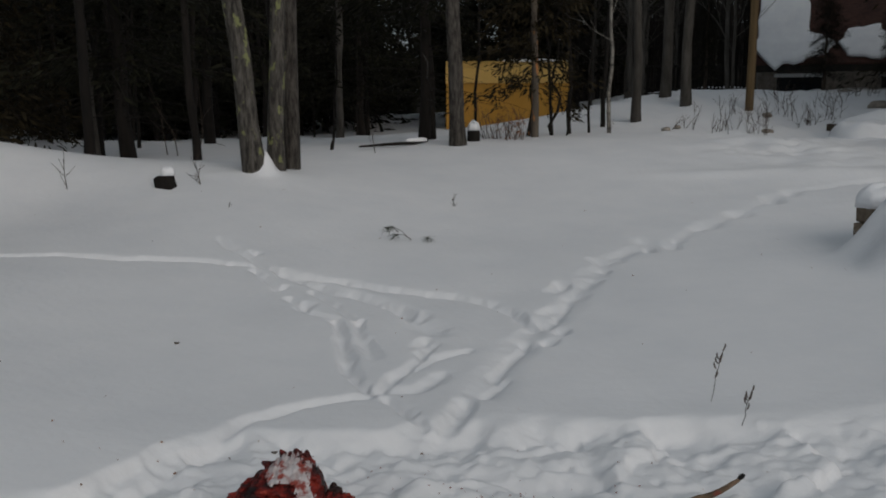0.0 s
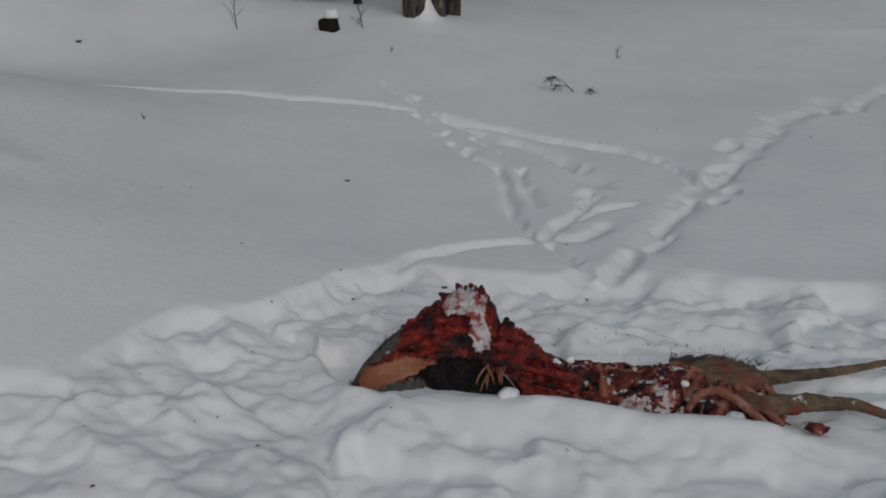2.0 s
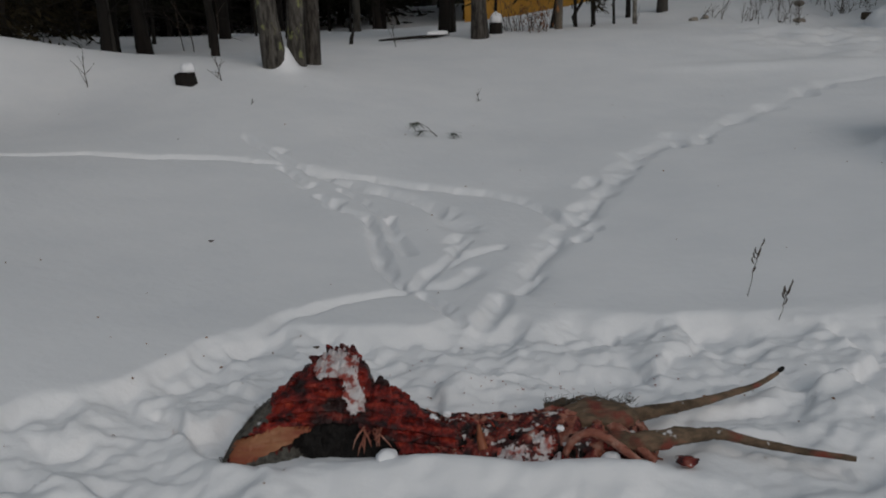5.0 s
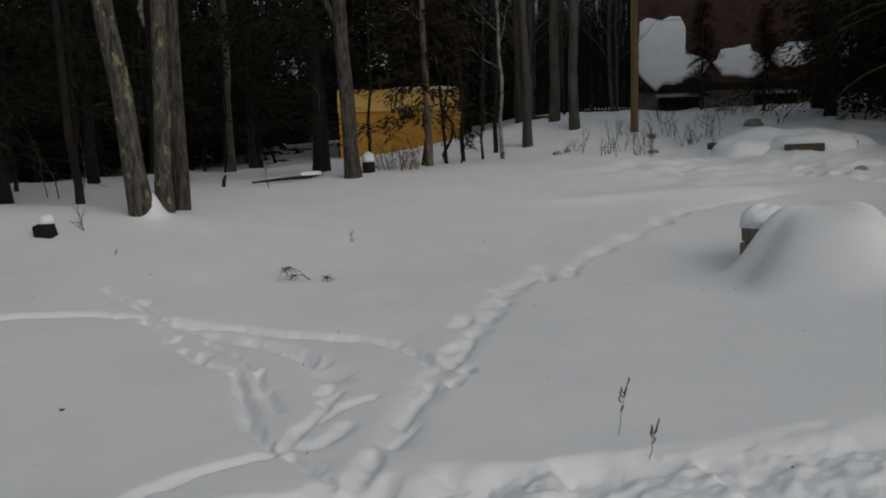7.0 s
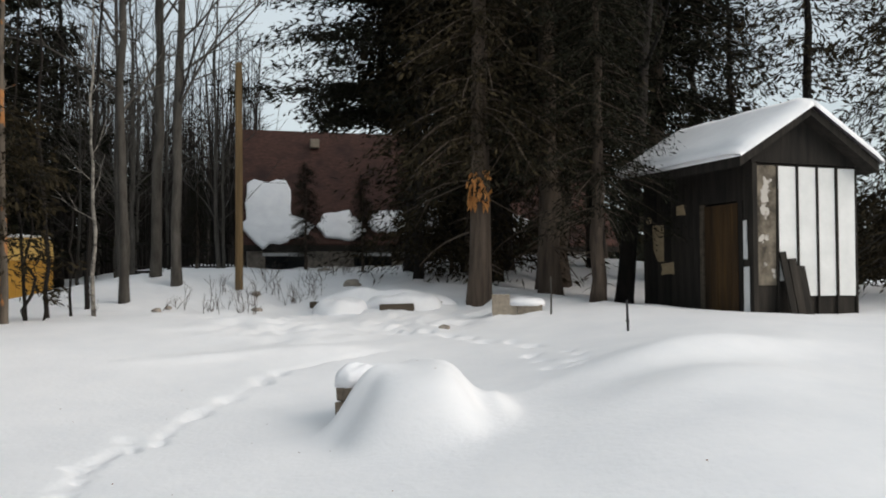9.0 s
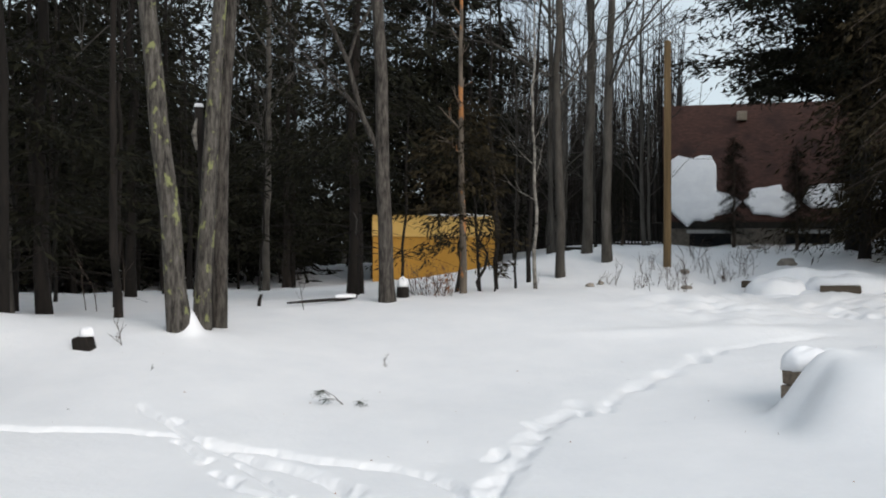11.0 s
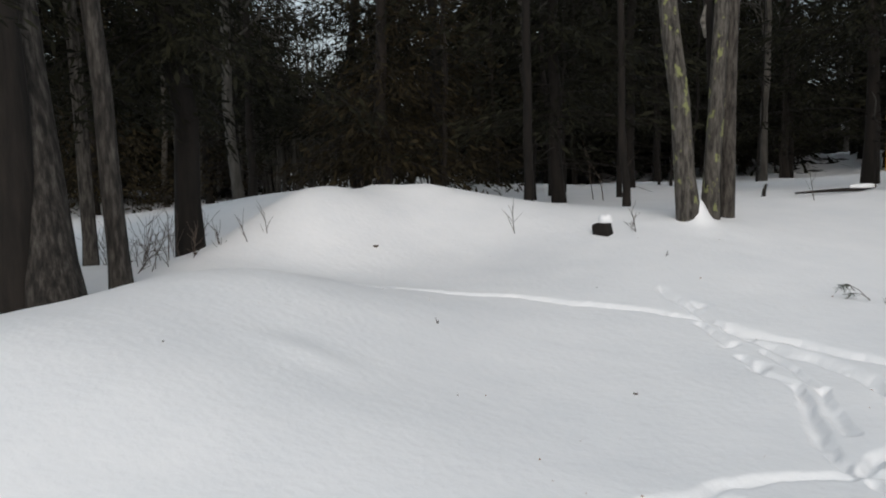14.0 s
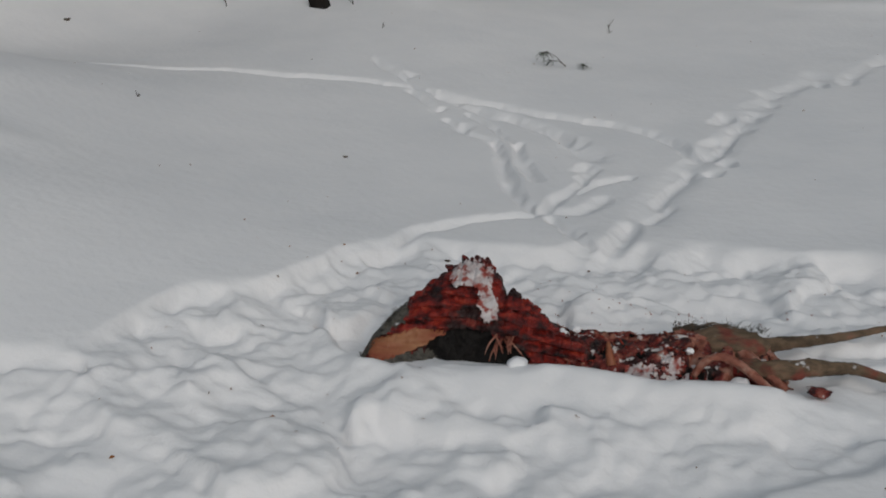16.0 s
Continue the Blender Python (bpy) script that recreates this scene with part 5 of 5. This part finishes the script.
def lump(name, centre, size, mat, seed, label="", rot=(0, 0, 0), rough=0.25, freq=14, sub=4):
    bm = bmesh.new()
    bmesh.ops.create_icosphere(bm, subdivisions=sub, radius=1)
    m = pose(*centre, *rot)
    for v in bm.verts:
        p = Vector((v.co.x * size[0], v.co.y * size[1], v.co.z * size[2]))
        k = rough * (noise.noise(p * freq + Vector((seed * 5.3, 0, 0))) + 0.5 * noise.noise(p * freq * 2.7 + Vector((0, seed, 0))) + 0.3 * noise.noise(p * freq * 6))
        v.co = m @ (p * (1 + k))
    return part(name, bm_mesh(name, bm, mat, True), heap, label)


def strand(name, pts, radii, mat, seed, label="", flat=1.0, sides=12, rough=0.12, steps=40):
    """An uneven strip along a curve through pts, flattened by flat."""
    t = np.linspace(0, len(pts) - 1, steps)
    P = np.array([[np.interp(u, range(len(pts)), [p[c] for p in pts]) for c in range(3)] for u in t])
    for _ in range(3):
        P[1:-1] = 0.25 * P[:-2] + 0.5 * P[1:-1] + 0.25 * P[2:]
    R = np.interp(t, range(len(pts)), radii)
    V, F = [], []
    tube(V, F, P, R, sides)
    V = [Vector((v[0], v[1], P[min(k // sides, steps - 1)][2] + (v[2] - P[min(k // sides, steps - 1)][2]) * flat)) for k, v in enumerate(V)]
    V = [v + Vector((0, 1, 0.6)) * (rough * 2.2 * R[min(k // sides, steps - 1)] * (0.6 * noise.noise(v * 25 + Vector((seed, 0, 0))) + 0.6 * noise.noise(v * 60) + 0.5 * noise.noise(v * 130))) for k, v in enumerate(V)]
    return part(name, mesh_of(name, V, F, mat), heap, label)


# hide and skin along the foot of the heap
for k in range(11):
    rg = random.Random(k)
    x0, z0 = -0.45 + 0.08 * rg.random(), 0.075 + 0.03 * rg.random()
    a = rg.uniform(-2.4, -0.2)
    L = rg.uniform(0.03, 0.09)
    strand("sinew", [(x0, 2.69, z0), (x0 + 0.5 * L * math.cos(a) + rg.uniform(-0.012, 0.012), 2.655, z0 + 0.4 * L * math.sin(a)), (x0 + L * math.cos(a), 2.645, max(0.015, z0 + L * math.sin(a)))], [0.0045, 0.0035, 0.0012], SINEW, k, "orange sinew strand", 1, 6, 0.02, 8)
# torn points along the crest, and hair
rg = np.random.RandomState(21)
for k in range(30):
    x = rg.uniform(-0.80, -0.26)
    zr = float(np.interp(x, RIDGE_X, RIDGE_Z)) - 0.03
    h = 0.003 + 0.017 * rg.uniform()
    a = rg.normal(0, 0.7)
    V, F = [], []
    y = 2.655 + 1.22 * (zr + 0.03) + rg.uniform(-0.02, 0.02)
    tube(V, F, [(x, y, zr - 0.015), (x + 0.4 * h * a, y, zr + 0.5 * h), (x + h * a, y, zr + h)], [0.016, 0.012, 0.005], 6, rough=0.45, rng=rg)
    part("torn_edge", mesh_of("torn_edge", V, F, MEAT), heap)
# low stretch of scraps
TOP_X = (-0.40, -0.34, -0.25, -0.16, -0.06, 0.05, 0.16, 0.27, 0.38, 0.47, 0.55, 0.60)
TOP_Z = (0.02, 0.075, 0.088, 0.080, 0.078, 0.082, 0.098, 0.108, 0.098, 0.085, 0.055, 0.0)
V, kinds, nx, ny = [], [], 230, 100
for i in range(nx + 1):
    x = -0.40 + i / nx
    top = float(np.interp(x, TOP_X, TOP_Z))
    yf = 2.655 - 0.055 * math.exp(-((x - 0.22) / 0.16) ** 4) + 0.02 * noise.noise((x * 14, 3, 0)) - 0.03 * float(step(0.40, 0.52, x))
    yb = 2.97 + 0.03 * noise.noise((x * 10, 9, 0))
    for j in range(ny + 1):
        g = j / ny
        y = yf + (yb - yf) * g
        s = math.sin(math.pi * min(1, g / 0.6) / 2) ** 0.8 if g < 0.6 else 1 - ((g - 0.6) / 0.4) ** 2.2
        q = Vector((x, y, 0))
        n1 = 0.022 * noise.noise(q * 15) + 0.013 * noise.noise(q * 34) + 0.006 * noise.noise(q * 80) + 0.003 * noise.noise(q * 160)
        pit = noise.noise(q * 13 + Vector((7, 0, 0))) + 0.5 * noise.noise(q * 40)
        V.append((x + 0.4 * n1, y - 0.5 * n1, top * s * 1.0 + n1 * min(1, 8 * s) - 0.026 * float(step(-0.30, -0.5, pit)) - 0.022))
        f = noise.noise(q * 13) + 0.6 * noise.noise(q * 40)
        pale = 1.15 * math.exp(-((x - 0.14) / 0.13) ** 4 - ((y - 2.64) / 0.07) ** 4)
        kinds.append(1 if pit < -0.42 else 2 if f + pale > 0.92 else 3 if f > 0.20 - 0.5 * float(step(0.26, 0.42, x)) and (x > 0.24 or g > 0.55) else 0)
groups = [[], [], [], []]
for i in range(nx):
    for j in range(ny):
        q = i * (ny + 1) + j
        groups[kinds[q]].append((q, q + ny + 1, q + ny + 2, q + 1))
# the pits carry their shade as a near-black colour
for (nm, mt, lb), G in zip((("scrap_bed", MEAT_LOW, "flattened red and dark frozen scraps"), ("scrap_hollow", SHADE_AND_HIDE, "hollows in the scraps, their shade painted dark"), ("scrap_frost", CRUST, "frost on the scraps"), ("pink_fold", SINEW, "pinkish frozen folds")), groups):
    used = sorted({v for f in G for v in f})
    at_new = {v: k for k, v in enumerate(used)}
    tagged(part(nm, mesh_of(nm, [V[v] for v in used], [tuple(at_new[v] for v in f) for f in G], mt), heap, lb), kind="stuff")
# torn shreds standing off the scraps and the meat
rg = np.random.RandomState(52)
for nm, mt, lb, count in (("dark_shred", MEAT, "dark red torn shreds", 120), ("pale_shred", SINEW, "pinkish torn shreds", 45), ("frost_crumbs", CRUST, "crumbs of stained snow on the scraps", 45)):
    W, F = [], []
    for k in range(count):
        x = rg.uniform(-0.36, 0.30)
        if nm == "frost_crumbs":
            x = rg.normal(0.17, 0.07) if rg.uniform() < 0.8 else x
            g = rg.uniform(0.02, 0.36) if rg.uniform() < 0.85 else rg.uniform(0.3, 0.7)
        else:
            g = rg.uniform(0.05, 0.75)
        i, j = int((x + 0.40) * nx), int(g * ny)
        p = np.array(V[i * (ny + 1) + j])
        d = np.array([rg.normal(0, 0.8), rg.normal(-0.25, 0.5), rg.uniform(0.1, 1.0)])
        d = d / np.linalg.norm(d)
        if nm == "frost_crumbs":
            r = rg.uniform(0.003, 0.010)
            tube(W, F, [p - d * r, p - d * 0.3 * r, p + d * 0.6 * r, p + d * r], [0.4 * r, r, 0.9 * r, 0.3 * r], 7, rough=0.3, rng=rg)
        else:
            L, r = rg.uniform(0.008, 0.026), rg.uniform(0.002, 0.006)
            e = np.array([rg.normal(0, 0.5), rg.normal(0, 0.5), rg.normal(-0.3, 0.4)]) * L
            tube(W, F, [p - d * 0.006, p + d * 0.5 * L, p + d * L + 0.6 * e], [r, 0.8 * r, 0.25 * r], 6, rough=0.4, rng=rg)
    tagged(part(nm, mesh_of(nm, W, F, mt), heap, lb), kind="stuff")
strand("black_strip", [(-0.27, 2.84, 0.095), (-0.235, 2.85, 0.085), (-0.20, 2.86, 0.062)], [0.008, 0.007, 0.004], SHADE_AND_HIDE, 8, "thin black strip of hide", 1, 8, 0.05, 14)
strand("hide", [(0.22, 2.985, 0.03), (0.30, 2.985, 0.04), (0.40, 2.97, 0.045), (0.50, 2.93, 0.04), (0.58, 2.90, 0.025)], [0.015, 0.03, 0.042, 0.04, 0.025], HIDE, 11, "tan hide along the scraps", 0.6, 14, 0.2)
strand("red_fold", [(0.30, 2.84, 0.055), (0.38, 2.83, 0.06), (0.46, 2.77, 0.05), (0.51, 2.68, 0.035), (0.56, 2.61, 0.015)], [0.02, 0.022, 0.024, 0.022, 0.012], SINEW, 13, "reddish curled fold", 0.9, 12, 0.12)
strand("red_fold", [(0.32, 2.74, 0.02), (0.42, 2.71, 0.025), (0.50, 2.63, 0.015)], [0.03, 0.028, 0.014], MEAT, 14, "dark red fold", 0.8, 12, 0.15)
strand("pale_strip", [(-0.02, 2.68, 0.02), (-0.03, 2.70, 0.055), (-0.035, 2.74, 0.085)], [0.018, 0.014, 0.006], PALE, 17, "pale upright strip", 1, 8, 0.06, 14)
strand("skin_arch", [(0.26, 2.655, 0.015), (0.29, 2.66, 0.075), (0.345, 2.665, 0.098), (0.41, 2.65, 0.078), (0.47, 2.615, 0.04), (0.54, 2.575, 0.012)], [0.012, 0.014, 0.015, 0.016, 0.014, 0.008], SINEW, 23, "pinkish arch of folded skin", 1, 12, 0.2)
lump("hide", (0.40, 2.865, 0.045), (0.15, 0.10, 0.05), HIDE, 24, "tan hide with thin fur", (0, 0, -8), 0.18, 12)
# two legs of the deer, shaped as long strips of hide
strand("long_strip", [(0.40, 2.96, 0.035), (0.53, 2.91, 0.03), (0.62, 2.93, 0.035), (0.70, 2.95, 0.04), (0.80, 2.98, 0.045), (0.95, 3.05, 0.05), (1.08, 3.12, 0.055), (1.17, 3.18, 0.075)], [0.05, 0.036, 0.028, 0.024, 0.02, 0.015, 0.012, 0.009], HIDE, 18, "long narrow deer leg with tan hide", 0.85, 12, 0.1, 60)
lump("dark_tip", (1.185, 3.19, 0.085), (0.02, 0.010, 0.010), SHADE_AND_HIDE, 19, "black tip of the leg", (0, -20, 30), 0.1)
strand("long_strip", [(0.42, 2.72, 0.03), (0.54, 2.69, 0.04), (0.65, 2.72, 0.045), (0.73, 2.74, 0.045), (0.82, 2.745, 0.045), (0.94, 2.68, 0.04), (1.06, 2.63, 0.04), (1.22, 2.58, 0.04)], [0.04, 0.042, 0.036, 0.028, 0.022, 0.018, 0.014, 0.011], HIDE, 20, "long narrow deer leg with tan hide", 0.85, 12, 0.1, 60)
lump("scrap", (0.67, 2.605, 0.02), (0.04, 0.03, 0.012), MEAT_LOW, 22, "small scrap in the snow", rough=0.5, freq=30)
V, F = [], []
rg = np.random.RandomState(33)
for k in range(420):
    s = rg.uniform()
    if s < 0.5:
        p = np.array([rg.uniform(0.22, 0.56), 2.95 + rg.normal(0, 0.02), 0.065]); d = np.array([rg.normal(0, 1.0), 0.2, 0.5]) * 0.6
    elif s < 0.75:
        f = rg.uniform()
        p = np.array([-0.91 + 0.10 * f, 2.60 + 0.19 * f, 0.01 + 0.12 * f]); d = np.array([-0.9, rg.normal(0, 0.4), rg.normal(0.2, 0.5)])
    else:
        x = rg.uniform(-0.3, 0.5)
        p = np.array([x, 2.74 + rg.normal(0, 0.03), 0.062]); d = np.array([rg.normal(0, 0.8), -0.6, rg.normal(0.2, 0.5)])
    d = d / np.linalg.norm(d) * rg.uniform(0.008, 0.03)
    tube(V, F, [p, p + d], [0.0013, 0.0005], 3, cap=False)
tagged(part("hair", mesh_of("hair", V, F, FUR), heap, "stray grey hairs"), kind="stuff")
# clods of snow beside it
for k, (x, y, r) in enumerate([(-0.345, 2.61, 0.04), (-0.20, 2.80, 0.022), (-0.15, 2.84, 0.016), (0.25, 2.73, 0.014), (0.42, 2.64, 0.035), (-0.25, 2.79, 0.016)]):
    bm = bmesh.new()
    bmesh.ops.create_icosphere(bm, subdivisions=3, radius=r)
    for v in bm.verts:
        v.co *= 1 + 0.5 * noise.noise(v.co * (1.2 / r) + Vector((k * 3.0, 0, 0)))
        v.co.z *= 0.75
    ob = new("snow_clod", bm_mesh("snow_clod", bm, SNOW_CAP, True))
    on = 0.075 if -0.3 < x < 0.35 and y > 2.66 else gz(x, y) - r * 0.1
    ob.matrix_basis = pose(x, y, on, 0, 0, 40 * k)
    tagged(ob, "small clod of snow on the frozen heap", "snow clod", "snow clods")
# faint red specks on the snow behind
STAIN = material("red_speck", [(0.3, (0.20, 0.03, 0.02)), (0.7, (0.32, 0.08, 0.05))], 30, 0.7, 0)
V, F = [], []
rg = np.random.RandomState(44)
for k in range(60):
    x, y = rg.normal(0.15, 0.3), rg.normal(3.25, 0.15)
    r, z = rg.uniform(0.0015, 0.006), gz(x, y) + 0.003
    i = len(V)
    V += [(x + r * math.cos(a), y + r * math.sin(a), z) for a in (0, 1.2, 2.5, 3.9, 5.1)] + [(x, y, z + r * 0.5)]
    F += [(i + q, i + (q + 1) % 5, i + 5) for q in range(5)]
tagged(new("red_specks", mesh_of("red_specks", V, F, STAIN, False)), "tiny red specks scattered on the snow", "debris", kind="stuff")
